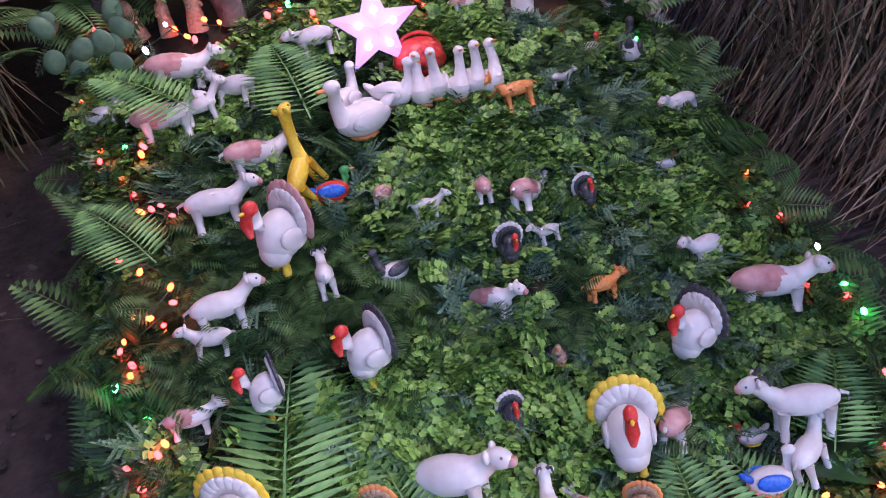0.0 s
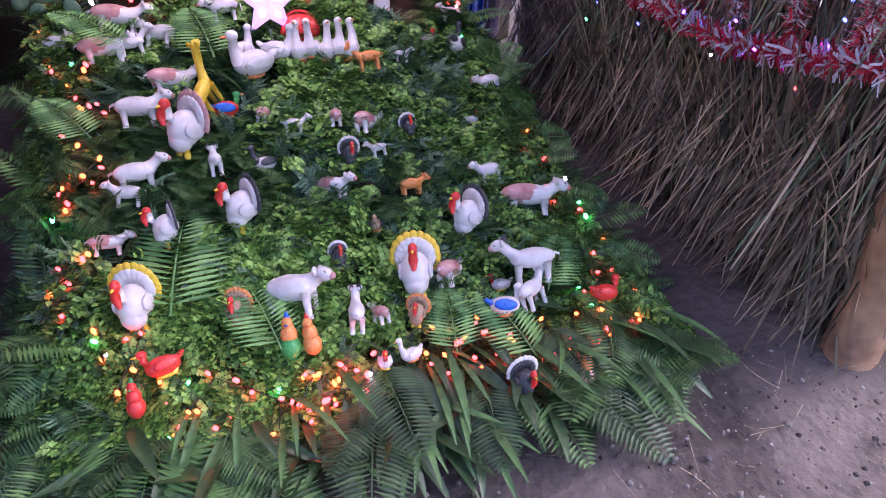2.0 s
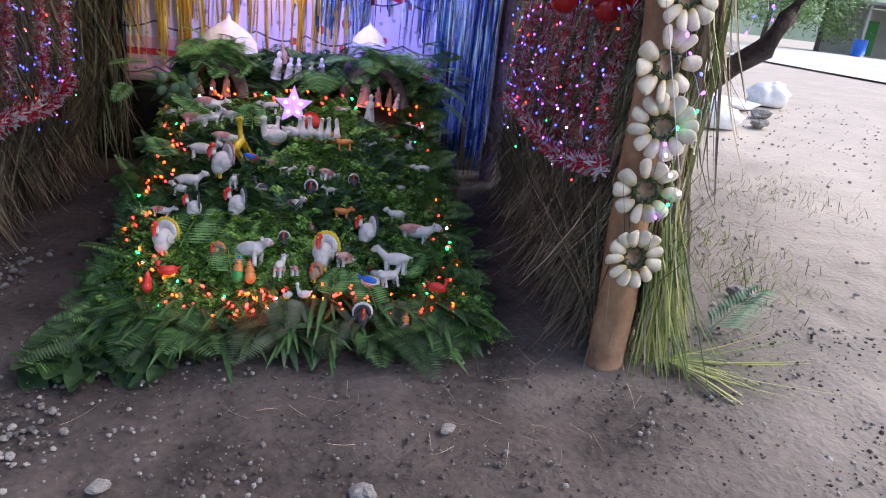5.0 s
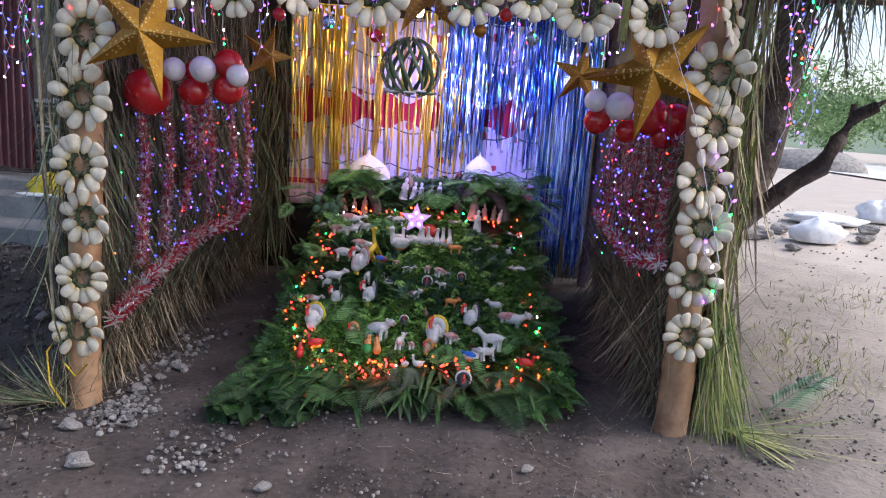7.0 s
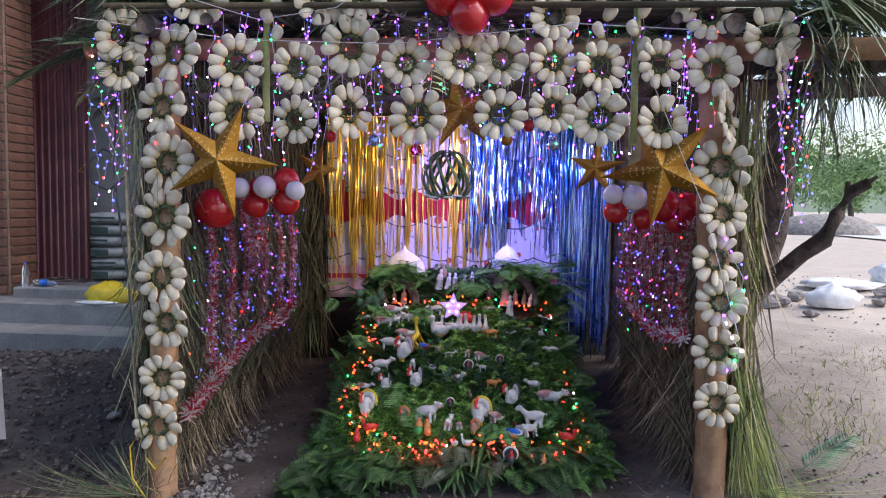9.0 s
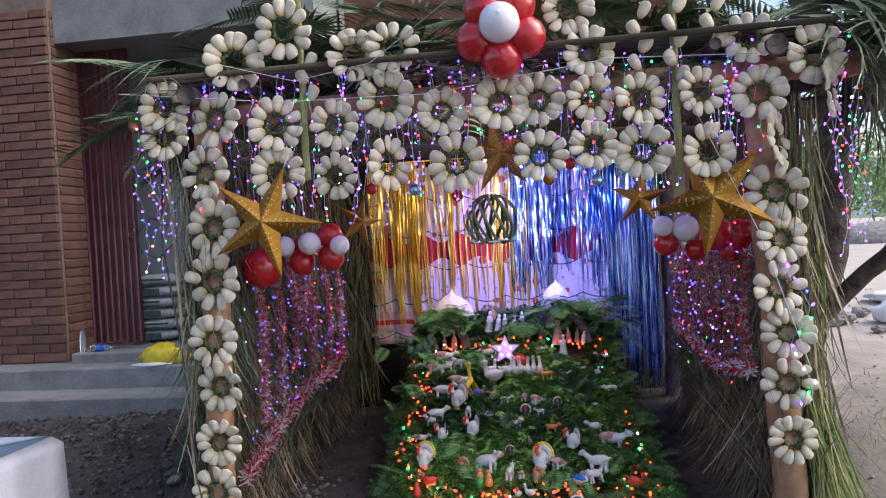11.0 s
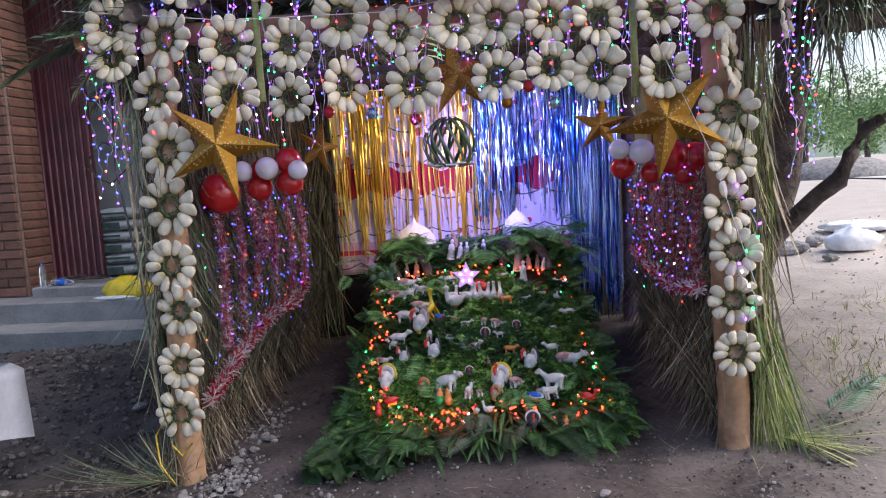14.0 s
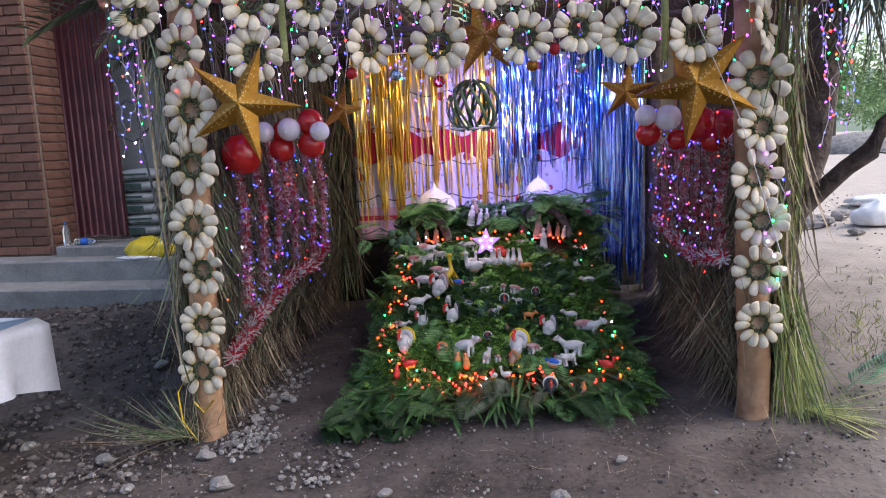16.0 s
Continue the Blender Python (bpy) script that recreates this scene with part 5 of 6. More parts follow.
def flower_proto(n, seed, wood):
    r = random.Random(seed)
    fl = thing("petal_flower", "flower of plump cream petals round a wound green ring", "petal flower", "petal flowers on the hut")
    for ob, nm in ((new("core_ring", ring_mesh), 0), *(((new("core_disc", wood_mesh), 1),) if wood else ())):
        ob.parent = fl
    for i in range(n):
        a = 360 * i / n + r.uniform(-7, 7)
        ob = new("petal", petal_meshes[r.randrange(3)])
        ob.parent = fl
        ob.matrix_basis = pose(0, 0, 0, 0, a, 0) @ pose(r.uniform(-.003, .003), r.uniform(-.012, .006), 0.101 + r.uniform(-.006, .006), r.uniform(-14, 10), r.uniform(-8, 8), r.uniform(-25, 25))
    return fl


FLOWERS_TOP = [(-1.66, 2.44, 0.134), (-1.67, 2.28, 0.128), (-1.37, 2.35, 0.151), (-1.25, 2.65, 0.156), (-1.04, 2.30, 0.143), (-1.04, 2.04, 0.142), (-0.97, 2.79, 0.153), (-0.72, 2.27, 0.128),
               (-0.73, 2.00, 0.122), (-0.60, 2.62, 0.135), (-0.39, 2.65, 0.134), (-0.44, 2.38, 0.150), (-0.44, 2.05, 0.106), (-0.15, 2.30, 0.124), (-0.09, 2.03, 0.147), (0.15, 2.32, 0.145)]
FLOWERS_RIGHT = [(0.34, 2.32, 0.129), (0.34, 2.04, 0.130), (0.60, 2.54, 0.127), (0.60, 2.31, 0.119), (0.60, 2.07, 0.120), (0.84, 2.28, 0.129), (0.84, 2.03, 0.140), (1.13, 2.30, 0.116), (1.15, 2.01, 0.133),
                 (1.36, 2.54, 0.123), (1.40, 2.27, 0.131), (1.47, 2.04, 0.095), (1.66, 2.43, 0.147), (1.72, 2.27, 0.107), (0.51, 2.76, 0.128)]
FLOWERS_POSTS = [(1.45, 1.79, 0.141), (1.47, 1.56, 0.123), (1.45, 1.32, 0.131), (1.48, 1.10, 0.123), (1.47, 0.85, 0.123), (1.48, 0.58, 0.118),
                 (-1.45, 2.07, 0.142), (-1.42, 1.77, 0.158), (-1.44, 1.48, 0.158), (-1.46, 1.16, 0.143), (-1.44, 0.91, 0.137), (-1.46, 0.61, 0.128), (-1.49, 0.34, 0.135)]
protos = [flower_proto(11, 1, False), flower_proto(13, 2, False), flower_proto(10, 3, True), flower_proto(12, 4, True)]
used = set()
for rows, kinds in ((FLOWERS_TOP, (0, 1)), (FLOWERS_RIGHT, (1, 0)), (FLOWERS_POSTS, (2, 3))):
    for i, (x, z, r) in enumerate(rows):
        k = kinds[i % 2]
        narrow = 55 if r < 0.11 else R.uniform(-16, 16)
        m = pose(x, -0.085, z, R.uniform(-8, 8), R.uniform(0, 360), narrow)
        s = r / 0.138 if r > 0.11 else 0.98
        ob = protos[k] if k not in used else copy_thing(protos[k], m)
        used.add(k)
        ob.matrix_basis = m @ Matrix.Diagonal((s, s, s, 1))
# loose petals strung on threads
for x, z0, n in ((1.02, 2.9, 7), (0.85, 2.72, 4), (-0.86, 2.62, 3), (1.2, 2.72, 3)):
    st = thing("petal_string", "string of cream petals hanging from a thread", "petal string", "petal strings")
    part("thread", [tube([(x, -0.06, z0 + 0.1), (x + 0.02, -0.06, z0 - 0.085 * n)], 0.003, 5)], WIRE, st)
    for i in range(n):
        ob = new("petal", petal_meshes[i % 3])
        ob.parent = st
        ob.matrix_basis = pose(x + 0.025 * (-1) ** i, -0.075, z0 - 0.085 * i, 0, 30 * (-1) ** i, R.uniform(-20, 20))

# ---- tinsel ----
flake = [(*strip([(0, 0, 0), (0, 0.5, 0.02), (0, 1, -0.05)], [0.13, 0.16, 0.13]), k) for k in (0, 1)]


def tinsel(path, n, thick, label):
    """A fluffy garland in bands of red and white along a path."""
    P = [Vector(p) for p in path]
    lens = [(b - a).length for a, b in zip(P, P[1:])]
    total, spots = sum(lens), []
    for i in range(n):
        d = R.uniform(0, total)
        u = d
        for a, b, q in zip(P, P[1:], lens):
            if u <= q:
                c = a.lerp(b, u / q)
                break
            u -= q
        white = ((d + R.gauss(0, 0.004)) / 0.052) % 1.0 < 0.45
        turn = (b - a).to_track_quat("Z", "Y").to_matrix().to_4x4()
        spin = pose(0, 0, 0, R.gauss(0, 22), 0, R.uniform(0, 360))
        c = c + Vector((R.gauss(0, 0.008), R.gauss(0, 0.012), R.gauss(0, 0.008)))
        spots.append((1 if white else 0, Matrix.Translation(c) @ turn @ spin @ Matrix.Scale(thick * R.uniform(0.6, 1.1), 4)))
    g = part("tinsel_garland", [tube(path, 0.003, 5)], WIRE)
    tagged(g, label, "tinsel garland", "tinsel garlands")
    tagged(mass("fringe", flake, spots, [TINSEL_RED, TINSEL_WHITE], g), kind="stuff")


for y, low in ((0.31, 0.6), (0.6, 0.66), (0.88, 0.8), (1.08, 1.05), (1.24, 0.74), (1.64, 0.7), (1.97, 0.78)):
    q = R.uniform(-0.05, 0.05)
    tinsel([(-1.38, y, 1.62), (-1.34, y + 0.02 + q, 1.2), (-1.36, y - q, low)], int(2300 * (1.62 - low)), 0.042, "red and white tinsel garland hanging on the straw wall")
tinsel([(-1.38, 0.06, 0.36), (-1.36, 0.4, 0.5), (-1.36, 0.8, 0.6), (-1.36, 1.3, 0.66), (-1.38, 1.7, 0.62), (-1.4, 2.15, 0.72)], 3600, 0.055, "red and white tinsel garland draped along the straw wall")
for i in range(8):
    y = 0.24 + 0.24 * i
    q = R.uniform(-0.05, 0.05)
    tinsel([(1.40, y, 1.5), (1.37, y + 0.03 + q, 1.15), (1.39, y - q, 0.86)], 1250, 0.042, "red and white tinsel garland hanging on the straw wall")
tinsel([(1.36, 0.15, 0.88), (1.34, 0.7, 0.80), (1.35, 1.3, 0.84), (1.36, 2.0, 0.9)], 2400, 0.05, "red and white tinsel garland draped along the straw wall")

# ---- string lights ----
dot = [(*map(np.array, blob((0, 0, 0), (1, 1, 1.5), 6, 4)), k) for k in range(6)]
ORDER = ["red", "amber", "green", "blue", "violet", "white"]


def lights(points, weights, size, label, wire=WIRE, wires=True):
    """Small lamps at points, joined by a thin wire."""
    g = part("string_light", [tube(points if wires else points[:2], 0.0018, 4)], wire)
    tagged(g, label, "string lights", "string lights")
    spots = [(R.choices(range(6), weights)[0], at(*(Vector(p) + Vector((R.uniform(-.016, .016), R.uniform(-.016, .016), R.uniform(-.01, .02)))), R.uniform(-60, 60), R.uniform(-60, 60), 0, size * R.uniform(0.8, 1.2))) for p in points]
    tagged(mass("lamp_chain", dot, spots, [BULB[k] for k in ORDER], g, True), kind="stuff")


def along(corners, step, wob=0.034, lift=0.05):
    out = []
    for (x0, y0), (x1, y1) in zip(corners, corners[1:]):
        n = max(1, int(math.hypot(x1 - x0, y1 - y0) / step))
        for i in range(n):
            x, y = x0 + (x1 - x0) * i / n + R.gauss(0, wob), y0 + (y1 - y0) * i / n + R.gauss(0, wob)
            out.append((x, y, bed_z(x, y) + lift + R.uniform(-0.01, 0.03)))
    return out


lights(along([(-0.36, 1.47), (-0.6, 1.6), (-0.72, 1.38), (-0.57, 1.2), (-0.5, 1.04), (-0.53, 0.9), (-0.58, 0.72), (-0.59, 0.5), (-0.5, 0.4), (-0.4, 0.32)], 0.024), (11, 7, 2, 0, 0, 1), 0.0058, "string of red and amber lamps along the mound's edge")
lights(along([(-0.42, 0.32), (-0.22, 0.26), (-0.08, 0.2), (0.05, 0.22), (0.2, 0.24), (0.4, 0.24), (0.6, 0.2), (0.78, 0.26), (0.84, 0.42), (0.8, 0.8), (0.87, 1.05), (0.82, 1.2), (0.79, 1.4), (0.7, 1.55), (0.4, 1.5), (0, 1.5), (-0.36, 1.5)], 0.038), (10, 6, 3, 0, 0, 1), 0.0058, "string of red and amber lamps along the mound's edge")
for x in (-0.1, -0.02, 0.35, -0.38, 0.72):
    lights(along([(x - 0.08, 0.2), (x + 0.08, 0.22), (x, 0.27)], 0.022, 0.03), (11, 7, 1, 0, 0, 0), 0.0058, "bunch of red and amber lamps in the leaves")


def wall_lights(x, y0, y1, z0, z1, n, weights, label):
    pts = []
    for i in range(n):
        y = y0 + (y1 - y0) * i / n
        pts.append((x + R.uniform(-0.02, 0.02), y + R.gauss(0, 0.08), z0 + (z1 - z0) * abs(((i * 0.11) % 2) - 1) + R.gauss(0, 0.07)))
    lights(pts, weights, 0.0042, label, WIRE)


wall_lights(-1.38, 0.15, 2.3, 0.55, 1.6, 200, (2, 1, 1, 11, 7, 1), "string of blue and red lamps over the straw wall")
wall_lights(1.34, 0.2, 2.2, 0.75, 1.65, 130, (3, 0, 1, 9, 7, 1), "string of blue and red lamps over the straw wall")
for i in range(96):
    x = -1.72 + 3.5 * i / 95 + R.gauss(0, 0.05)
    low = (1.86 if abs(x) < 1.35 else 1.7 if x > 0 else 1.85) + R.choice((0, 0.06, 0.15, 0.3, -0.1))
    n = max(4, int((2.6 - low) / 0.055))
    depth, sway = R.choice((-0.04, -0.02, 0.05, 0.2, 0.35, 0.5)), R.uniform(0, 6)
    pts = [(x + 0.02 * math.sin(k * 0.35 + sway) + R.gauss(0, 0.005), depth + R.gauss(0, 0.02), low + (2.6 - low) * k / n + R.uniform(-0.02, 0.02)) for k in range(n)]
    lights(pts, R.choice(((1, 0, 1, 9, 8, 1), (4, 1, 3, 4, 9, 2), (1, 0, 2, 5, 12, 1))), 0.0046, "icicle string of blue and violet lamps hanging from the beam", CLEAR_WIRE)
for x, y in ((-1.82, 0.0), (-1.9, 0.05), (-1.76, -0.03), (1.85, 0.1), (1.92, 0.15), (1.98, 0.2), (1.8, 0.05)):
    foot = R.uniform(1.45, 1.85)
    pts = [(x + 0.025 * math.sin(0.4 * k) + R.gauss(0, 0.006), y + R.gauss(0, 0.02), foot + (2.45 - foot) * k / 18) for k in range(19)]
    lights(pts, (3, 1, 4, 6, 7, 2), 0.0048, "icicle string of violet lamps over palm leaves", CLEAR_WIRE)
lights([(1.52 + 0.05 * math.sin(k), -0.13, 0.75 + 0.06 * k) for k in range(12)], (1, 1, 3, 5, 4, 3), 0.0065, "string of coloured lamps wound down the post", CLEAR_WIRE)
# the hut's inner lamp
lamp = thing("hanging_lamp", "small bright lamp hanging under the hut's roof", "lamp", at=(0.0, 1.0, 2.12))
part("bulb", [blob((0, 0, 0), (0.03, 0.03, 0.04), 14, 10)], LAMP_GLOW, lamp)
part("socket", [tube([(0, 0, 0.03), (0, 0, 0.1)], 0.02, 10)], PLASTIC_WHITE, lamp)
part("cord", [tube([(0, 0, 0.1), (0, 0, 0.42)], 0.004, 6)], WIRE, lamp)
# cords strung across the front
for pts in ([(-1.9, -0.12, 2.52), (-1.0, -0.15, 2.40), (-0.2, -0.15, 2.38), (0.7, -0.15, 2.48), (1.6, -0.12, 2.44)], [(-1.3, -0.14, 2.62), (-0.9, -0.15, 2.5), (-0.5, -0.15, 2.56), (0.0, -0.14, 2.9)], [(1.05, -0.1, 2.3), (1.35, -0.14, 1.6), (1.55, -0.15, 0.95)]):
    tagged(part("cord", [tube(pts, 0.0022, 5)], CLEAR_WIRE), "pale cord strung across the hut's front", "cord", "cords")


# ---- house with steps ----
YW = 3.0
steps = thing("house_steps", "two worn grey concrete steps before the house", "steps")


def slab(x0, x1, y0, y1, z0, z1, seed):
    """A cast block with chipped, slightly uneven front edges."""
    n = 60
    v = []
    for i in range(n + 1):
        x = x0 + (x1 - x0) * i / n
        w = 0.008 * noise.noise(Vector((x * 4, seed, 0))) + 0.012 * min(0.0, noise.noise(Vector((x * 13, seed, 4))))
        v += [(x, y0 - w, z0), (x, y0 - w, z1 - 0.015), (x, y0 + 0.012 - w, z1 + w * 0.5), (x, y1, z1), (x, y1, z0)]
    f = [(5 * i + j, 5 * i + 5 + j, 5 * i + 6 + j, 5 * i + 1 + j) for i in range(n) for j in range(4)]
    return v, f + [(4, 3, 2, 1, 0), tuple(5 * n + j for j in range(5))]


part("lower_step", [slab(-8.4, -2.2, 2.25, 3.0, -0.2, 0.345, 1)], CONCRETE, steps, smooth=False)
part("upper_step", [slab(-8.4, -2.3, 2.66, 3.6, -0.1, 0.55, 2)], CONCRETE, steps, smooth=False)
house = thing("house", "brick house with a dark red door and pale plaster", "house")
part("wall", [box(-6.47, YW + 0.32, 3.0, 3.7, 0.55, 5.4)], MORTAR, house, smooth=False)
part("inner_wall", [box(-3.1, YW + 1.12, 3.0, 2.6, 0.12, 5.4)], PLASTER, house, smooth=False)
part("side_wall", [box(-1.95, YW + 0.9, 2.9, 0.3, 1.4, 5.6)], PLASTER, house, smooth=False)
part("rear_wall", [box(0.1, YW + 1.5, 2.9, 4.2, 0.2, 5.6)], RED_PLASTER, house, smooth=False)
part("sill", [slab(-4.5, -2.4, 2.94, 3.95, 0.3, 0.655, 3)], CONCRETE, house, smooth=False)
part("lintel", [box(-3.36, YW + 0.62, 4.8, 2.5, 1.0, 1.8)], CONCRETE, house, smooth=False)
leaf = part("door", [box(-4.37, YW + 0.5, 2.28, 0.68, 0.03, 3.24)], DOOR, house, "dark maroon ribbed metal door leaf", smooth=False)
for i in range(9):
    part("rib", [tube([(-4.68 + 0.078 * i, YW + 0.478, 0.68), (-4.68 + 0.078 * i, YW + 0.478, 3.89)], 0.02, 8)], DOOR, leaf)
part("frame", [box(-4.725, YW + 0.47, 2.28, 0.045, 0.08, 3.24)], DOOR, house, smooth=False)
part("handle", [tube([(-4.07, YW + 0.47, 1.84), (-4.07, YW + 0.41, 1.84), (-4.01, YW + 0.40, 1.91)], 0.011, 8)], BRASS, leaf, "worn brass handle")

# sacks piled in the doorway, with dark printed panels
sack_v, sack_f = blob((0, 0, 0), (0.27, 0.19, 0.072), 20, 8)
sack_v = [(math.copysign(min(abs(x) * 1.18, 0.27), x), math.copysign(min(abs(y) * 1.15, 0.19), y), z) for x, y, z in sack_v]
sack_me = mesh_of("sack", [(sack_v, sack_f)], [SACK])
print_me = mesh_of("print", [box(-0.05, -0.192, 0, 0.26, 0.006, 0.07)], [PRINT], smooth=False)
line_me = mesh_of("print", [box(-0.02, -0.192, 0.012, 0.3, 0.006, 0.022), box(0.02, -0.192, -0.03, 0.2, 0.006, 0.012)], [PRINT], smooth=False)
for i in range(6):
    ob = new("sack", sack_me)
    ob.matrix_world = at(-3.93 + R.uniform(-.03, .03), YW + 0.72, 0.73 + 0.122 * i, 0, 0, R.uniform(-5, 5), 1.0)
    tagged(ob, "pale printed cement sack with dark green panels, in a pile", "sack", "piled sacks")
    mark = new("print", print_me if i % 2 == 0 else line_me)
    mark.parent = ob
tagged(part("twig_heap", [tube([(-4.2 + R.uniform(-.3, .35), YW + 0.2 + R.uniform(-.08, .12), 0.675 + R.uniform(0, .03)), (-4.1 + R.uniform(-.3, .35), YW + 0.25 + R.uniform(-.08, .12), 0.69 + R.uniform(0, .04))], 0.006, 5) for _ in range(26)], BARK), "dry twigs swept together before the door", "twigs", kind="stuff")
bottle = thing("plastic_bottle", "empty clear plastic bottle standing on the sill", "bottle", at=(-4.43, YW + 0.03, 0.657))
part("body", [tube([(0, 0, 0), (0, 0, 0.06), (0, 0, 0.07), (0, 0, 0.14), (0, 0, 0.19), (0, 0, 0.225)], [0.036, 0.037, 0.034, 0.037, 0.025, 0.013], 14)], CLEAR, bottle)
part("cap", [tube([(0, 0, 0.225), (0, 0, 0.245)], 0.014, 10)], PLASTIC_BLUE, bottle)
bottle = thing("plastic_bottle", "clear plastic bottle with blue label lying on the sill", "bottle", at=(-4.22, YW + 0.04, 0.692))
part("body", [tube([(-0.12, 0, 0), (0.04, 0, 0), (0.08, 0, 0), (0.115, 0, 0)], [0.035, 0.035, 0.026, 0.012], 14)], CLEAR, bottle)
part("label", [tube([(-0.05, 0, 0), (0.03, 0, 0)], 0.0362, 14)], PLASTIC_BLUE, bottle)


def crumpled(name, c, r, material, label):
    v, f = blob((0, 0, 0), r, 22, 14)
    v = [tuple(Vector(p) * (1 + 0.35 * noise.noise(Vector(p) * 9 + Vector(c)) + 0.15 * noise.noise(Vector(p) * 25))) for p in v]
    v = [(x, y, max(z, -r[2] * 0.55)) for x, y, z in v]
    ob = part(name, [(v, f)], material)
    ob.location = (c[0], c[1], c[2] + r[2] * 0.5)
    tagged(ob, label, "plastic bag")


crumpled("yellow_bag", (-3.43, 2.83, 0.55), (0.23, 0.15, 0.125), BAG_YELLOW, "crumpled yellow plastic bag on the house step")
crumpled("white_bag", (-3.5, 2.71, 0.55), (0.2, 0.06, 0.02), BAG_WHITE, "flattened white plastic bag on the house step")
crumpled("white_bag", (4.3, 4.7, ground_z(4.3, 4.7) + 0.02), (0.28, 0.2, 0.16), BAG_WHITE, "large white plastic bag of rubbish on the ground")
crumpled("white_bag", (5.0, 6.0, ground_z(5.0, 6.0)), (0.5, 0.3, 0.08), BAG_WHITE, "flat white plastic sheet lying on the ground")
crumpled("white_bag", (5.8, 6.2, ground_z(5.8, 6.2)), (0.28, 0.2, 0.2), BAG_WHITE, "upright white plastic bag on the ground")

# ---- table ----
table = thing("cloth_table", "small table under a white cloth beside the hut", "table", at=(-2.98, -0.6, 0))
g0 = ground_z(-2.98, -0.6)
part("tabletop", [box(0, 0, 0.625, 0.95, 0.95, 0.03)], LOG, table, smooth=False)
for sx in (-1, 1):
    for sy in (-1, 1):
        part("leg", [tube([(sx * 0.16, sy * 0.25, g0), (sx * 0.16, sy * 0.25, 0.61)], 0.02, 8)], LOG, table)


def cloth_over(w, h):
    v, f = [], []
    n, m = 64, 10
    for j in range(m + 1):
        t = j / m
        for i in range(n):
            a = 2 * math.pi * i / n
            k = 1 / max(abs(math.cos(a)), abs(math.sin(a)))
            corner = (k - 1) / 0.414
            out = w * k * (0.97 if j else 0.9) + t * (0.03 + 0.05 * math.sin(a * 9)) - 0.05 * t * corner
            v.append((out * math.cos(a), out * math.sin(a), 0.657 - t * (h + 0.12 * corner)))
    v.append((0, 0, 0.66))
    f = [(j * n + i, j * n + (i + 1) % n, (j + 1) * n + (i + 1) % n, (j + 1) * n + i) for j in range(m) for i in range(n)]
    f += [(i, (i + 1) % n, len(v) - 1) for i in range(n)]
    return v, f


cover = part("tablecloth", [cloth_over(0.58, 0.33)], LINEN)
cover.location = (-2.98, -0.6, 0.0)
tagged(cover, "white cloth hanging over a small table", "tablecloth")

# ---- tree beside the hut ----
tree = thing("tree", "rough dark tree leaning beside the hut, with a cut branch", "tree")
part("trunk", [tube([(1.95, 1.5, 0.1), (2.1, 1.5, 0.8), (2.3, 1.5, 1.4), (2.37, 1.5, 2.0), (2.4, 1.52, 2.6), (2.2, 1.6, 3.4), (2.0, 1.8, 4.4)], [0.17, 0.15, 0.13, 0.115, 0.11, 0.10, 0.08], 14)], BARK, tree)
limb = [(2.14, 1.45, 0.9), (2.3, 1.3, 1.12), (2.42, 1.2, 1.28), (2.52, 1.12, 1.38), (2.58, 1.08, 1.55), (2.64, 1.05, 1.70), (2.74, 1.02, 1.76)]
part("limb", [tube(limb, [0.075, 0.06, 0.055, 0.062, 0.05, 0.045, 0.035], 12), tube([(2.63, 1.05, 1.68), (2.62, 1.05, 1.77)], [0.03, 0.015], 8), tube([(2.7, 1.03, 1.74), (2.78, 1.0, 1.80)], [0.025, 0.01], 8)], BARK, tree)
part("limb", [tube([(2.28, 1.5, 2.5), (2.8, 1.4, 3.2), (3.6, 1.2, 3.8)], [0.06, 0.05, 0.02], 8)], BARK, tree)


def tuft(seed, n=40, r=0.5, leaf=0.09):
    rr = random.Random(seed)
    out = []
    for i in range(n):
        d = np.array([rr.gauss(0, 1) for _ in range(3)])
        d = d / np.linalg.norm(d) * r * rr.random() ** 0.5
        out.append(kite(d, d + np.array([rr.gauss(0, leaf), rr.gauss(0, leaf), rr.gauss(-leaf * 0.4, leaf * 0.6)]), leaf * 0.6))
    return join(out)


tufts = [tuft(i) for i in range(4)]
spots = [(R.randrange(4), at(R.gauss(2.3, 1.5), R.gauss(2.6, 1.2), R.uniform(3.9, 5.4), R.uniform(0, 360), 0, R.uniform(0, 360), R.uniform(0.6, 1.2))) for i in range(90)]
tagged(mass("crown", tufts, spots, [TREE_LEAF], tree))

# ---- far side: road, trees, house, hills ----
def sheet(pts, lift, name, material, label):
    v = [(x, y, ground_z(x, y) + lift) for x, y in pts]
    ob = part(name, [(v, [tuple(range(len(v)))])], material)
    tagged(ob, label, "road", kind="structure")


sheet([(11, 9), (40, 5), (60, 20), (14, 38), (10.5, 22)], 0.03, "road", ROAD, "pale dusty road beyond the yard")
mound_v, mound_f = blob((0, 0, 0), (1.8, 1.3, 0.65), 24, 12)
ob = part("gravel_mound", [([(x * (1 + 0.2 * noise.noise(Vector((x, y, 0)))), y, z) for x, y, z in mound_v], mound_f)], STONE)
ob.location = (11.0, 19.5, ground_z(9, 7))
tagged(ob, "grey mound of gravel beside the road", "gravel mound")

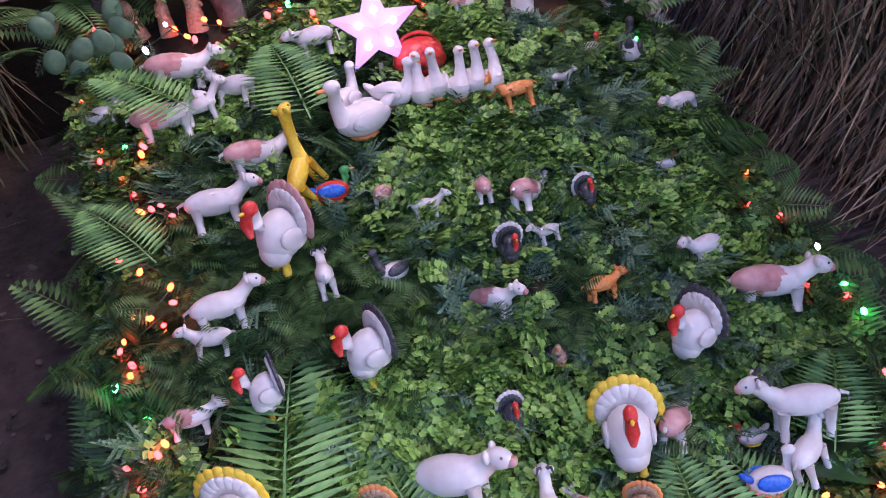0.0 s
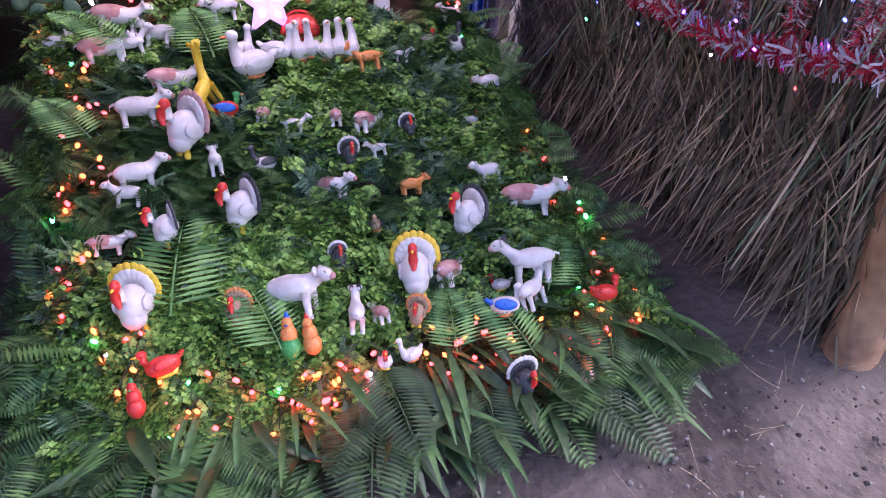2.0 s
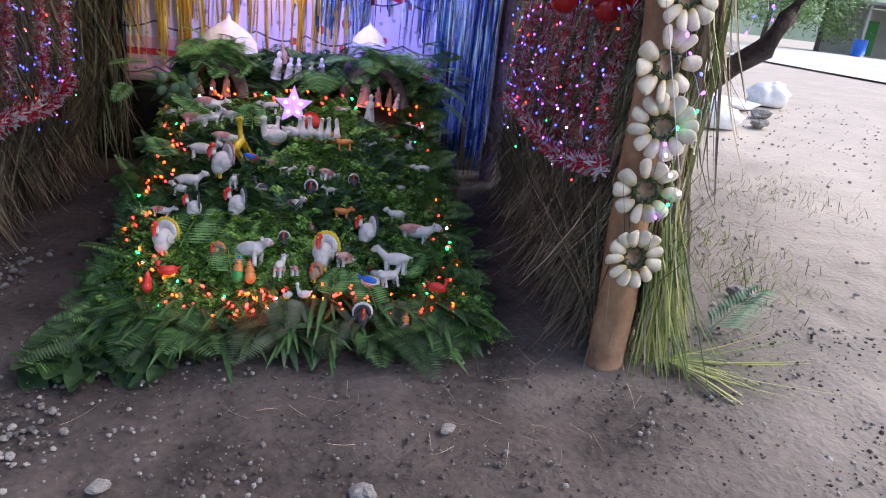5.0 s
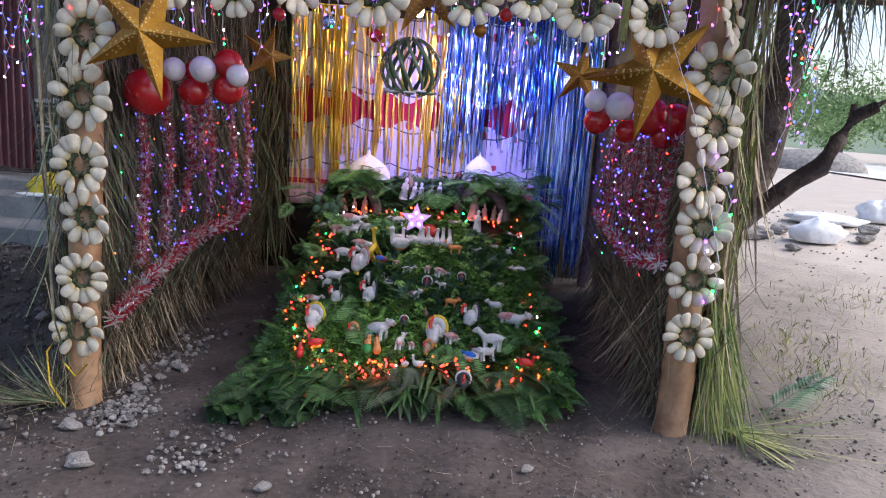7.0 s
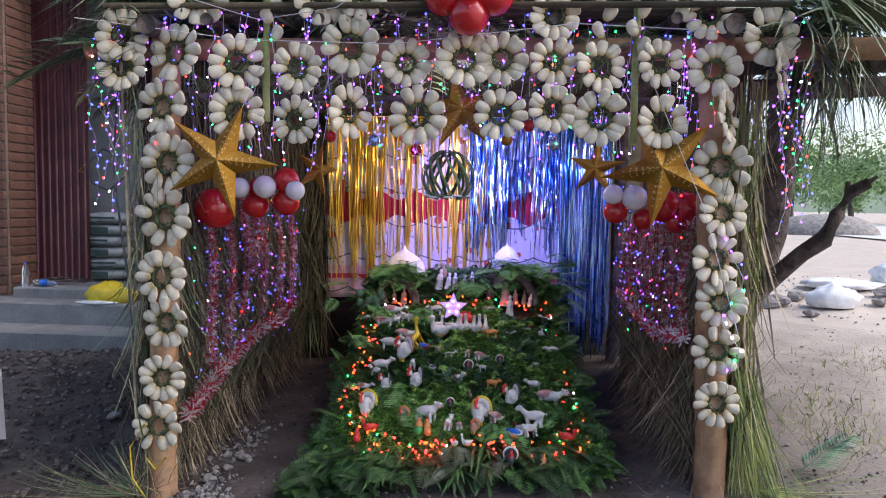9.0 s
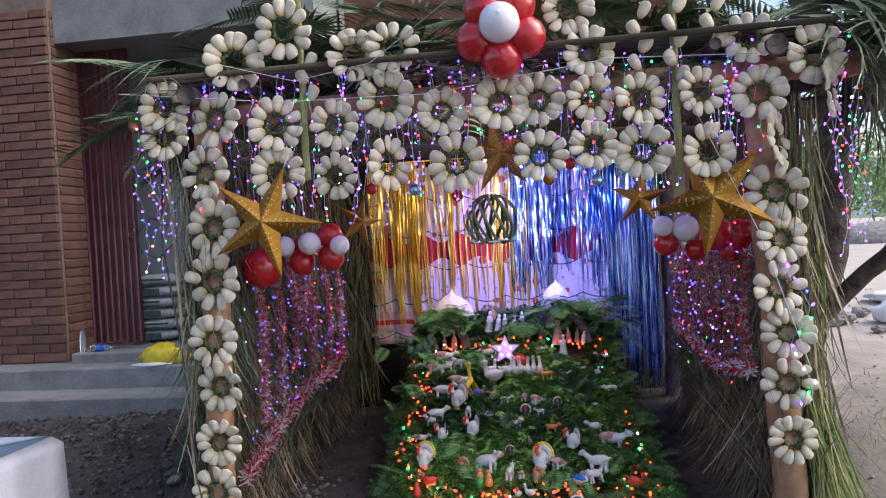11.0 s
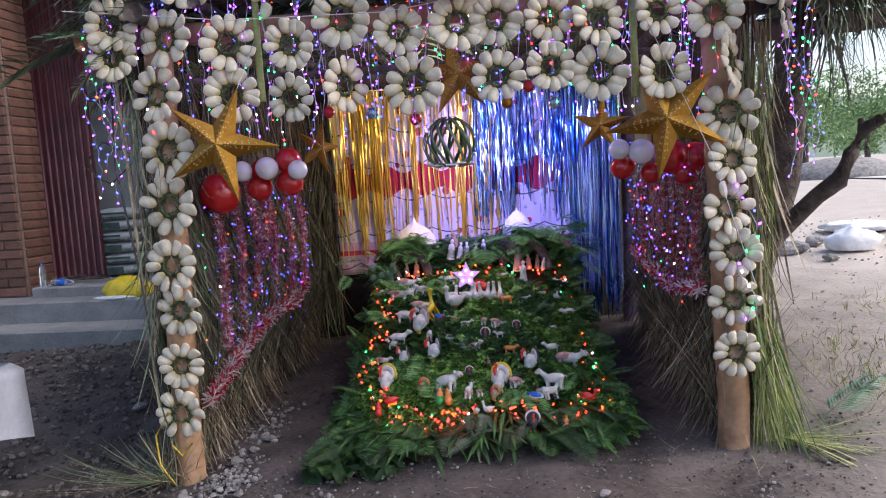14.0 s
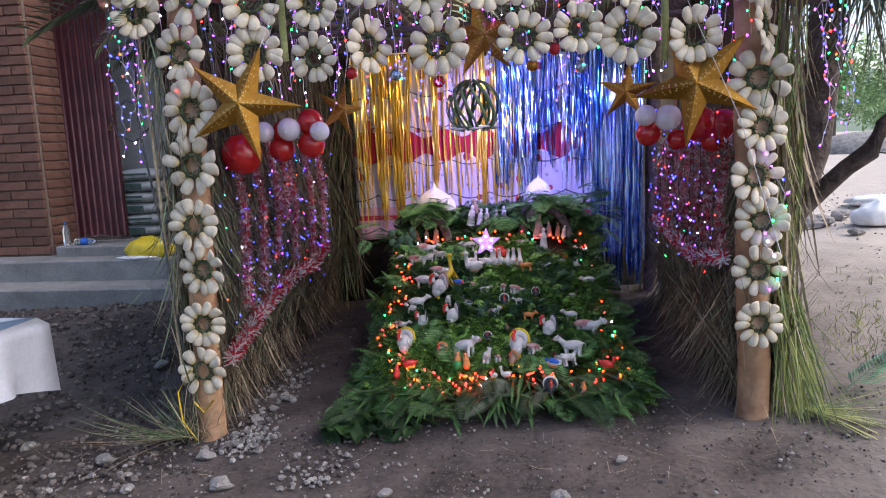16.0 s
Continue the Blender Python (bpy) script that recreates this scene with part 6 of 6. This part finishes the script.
bark_trunk = mesh_of("trunk", [tube([(0, 0, -0.2), (0.1, 0, 1.5), (-0.1, 0.1, 3)], [0.16, 0.12, 0.07], 8)], [BARK])
far_tufts = [tuft(20 + i, 60, 1.0, 0.22) for i in range(3)]
crowns = []
for k in range(3):
    spots = [(R.randrange(3), at(R.gauss(0, 1.1), R.gauss(0, 1.0), 1.0 + abs(R.gauss(1.5, 1.0)), R.uniform(0, 360), 0, R.uniform(0, 360), R.uniform(0.5, 1.0))) for i in range(46)]
    ob = mass("crown", far_tufts, spots, [TREE_LEAF])
    crowns.append(ob.data)
    bpy.data.objects.remove(ob)
for i, (x, y, s) in enumerate(((9.5, 24, 1.0), (13, 27, 1.2), (7.5, 22, .8), (17, 30, 1.2), (22, 34, 1.3), (11, 34, 1.5), (28, 38, 1.4), (6, 28, 1.2), (34, 36, 1.4), (18, 42, 1.6), (40, 40, 1.5), (2, 30, 1.3), (26, 50, 1.9), (8, 46, 1.9))):
    t = thing("tree", "leafy green tree standing beyond the road", "tree", "far trees")
    t.matrix_basis = at(x, y, ground_z(x, y), 0, 0, 70 * i, 0.75 * s)
    for nm, me in (("trunk", bark_trunk), ("crown", crowns[i % 3])):
        ob = new(nm, me)
        ob.parent = t

hv, hf = [], []
for i in range(41):
    a = radians(-10 + 100 * i / 40)
    h = 16 + 7 * noise.noise(Vector((i * 0.3, 0, 0)))
    hv += [(150 * math.sin(a), 150 * math.cos(a), -1), (190 * math.sin(a), 190 * math.cos(a), h)]
hf = [(2 * i, 2 * i + 2, 2 * i + 3, 2 * i + 1) for i in range(40)]
tagged(part("backdrop", [(hv, hf)], HILL), "hazy green hillside far off", "hill", kind="structure")

far = thing("far_house", "low grey roadside building with posts and a blue drum", "house")
fz = ground_z(9, 7)
part("wall", [box(34, 40, fz + 1.4, 9, 0.3, 2.8)], WALL_PAINT, far, smooth=False)
part("roof", [box(34, 38.5, fz + 2.95, 10, 4.2, 0.15)], TIN, far, smooth=False)
for i in range(4):
    part("post", [box(30 + 2.6 * i, 37, fz + 1.4, 0.18, 0.18, 2.9)], WALL_PAINT, far, smooth=False)
part("door", [box(32.5, 39.8, fz + 1.05, 1.0, 0.1, 2.1)], PLASTIC_GREEN, far, smooth=False)
drum = part("drum", [tube([(27, 33, fz), (27, 33, fz + 0.9)], 0.35, 14)], PLASTIC_BLUE)
tagged(drum, "blue plastic drum standing by the road", "drum")

# grass tufts on the open ground
spots = []
for i in range(1100):
    x, y = R.choice([(R.gauss(2.7, 0.22), R.gauss(1.3, 0.3)), (R.gauss(3.6, 0.3), R.gauss(2.3, 0.3)), (R.gauss(2.5, 0.2), R.gauss(0.8, 0.25))])
    spots.append((R.randrange(3), at(x, y, ground_z(x, y) - 0.01, R.gauss(0, 25), R.gauss(0, 25), R.uniform(0, 360), R.uniform(0.03, 0.09))))
tagged(mass("weeds", [(b[0] * np.array((4, 1, 1)), b[1], 0) for b in blades], spots, [PALM_FRESH]), "sparse yellow-green grass on the open ground", "grass", kind="stuff")
v, f, _ = palm_leaf(0.5, 16, 0.02, 0.05)
me = bpy.data.meshes.new("pale_leaf")
me.from_pydata(v.tolist(), [], f.tolist())
me.materials.append(CYPRESS)
ob = new("pale_leaf", me)
ob.matrix_world = at(2.0, 0.15, 0.14, 25, 0, -60, 0.9)
tagged(ob, "pale blue-green palm leaf lying by the post", "leaf")

# bricks of the house front, laid last
def brick_mesh(sx, sy, sz):
    """A brick with broken edges."""
    c = 0.006
    v = [(sgx * (sx / 2 - c * kx), sgy * (sy / 2 - c * ky), sgz * (sz / 2 - c * kz)) for sgx in (-1, 1) for sgy in (-1, 1) for sgz in (-1, 1) for kx, ky, kz in ((0, 1, 1), (1, 0, 1), (1, 1, 0))]
    bm = bmesh.new()
    for p in v:
        bm.verts.new(p)
    bmesh.ops.convex_hull(bm, input=list(bm.verts))
    me = bpy.data.meshes.new("brick")
    bm.to_mesh(me)
    bm.free()
    me.materials.append(BRICK)
    return me


brick_me, end_me, half_me = brick_mesh(0.355, 0.05, 0.083), brick_mesh(0.17, 0.05, 0.083), brick_mesh(0.05, 0.5, 0.083)
for row in range(38):
    z = 0.61 + 0.097 * row
    for col in range(5):
        ob = new("brick", brick_me)
        ob.parent = house
        ob.location = (-4.805 - 0.368 * col - (0.184 if row % 2 else 0.0), YW + 0.04 + R.uniform(-.004, .004), z + R.uniform(-.003, .003))
    if row % 2:
        ob = new("brick", end_me)
        ob.parent = house
        ob.location = (-4.713, YW + 0.04, z)
    ob = new("brick", half_me)
    ob.parent = house
    ob.location = (-4.63, YW + 0.33, z)
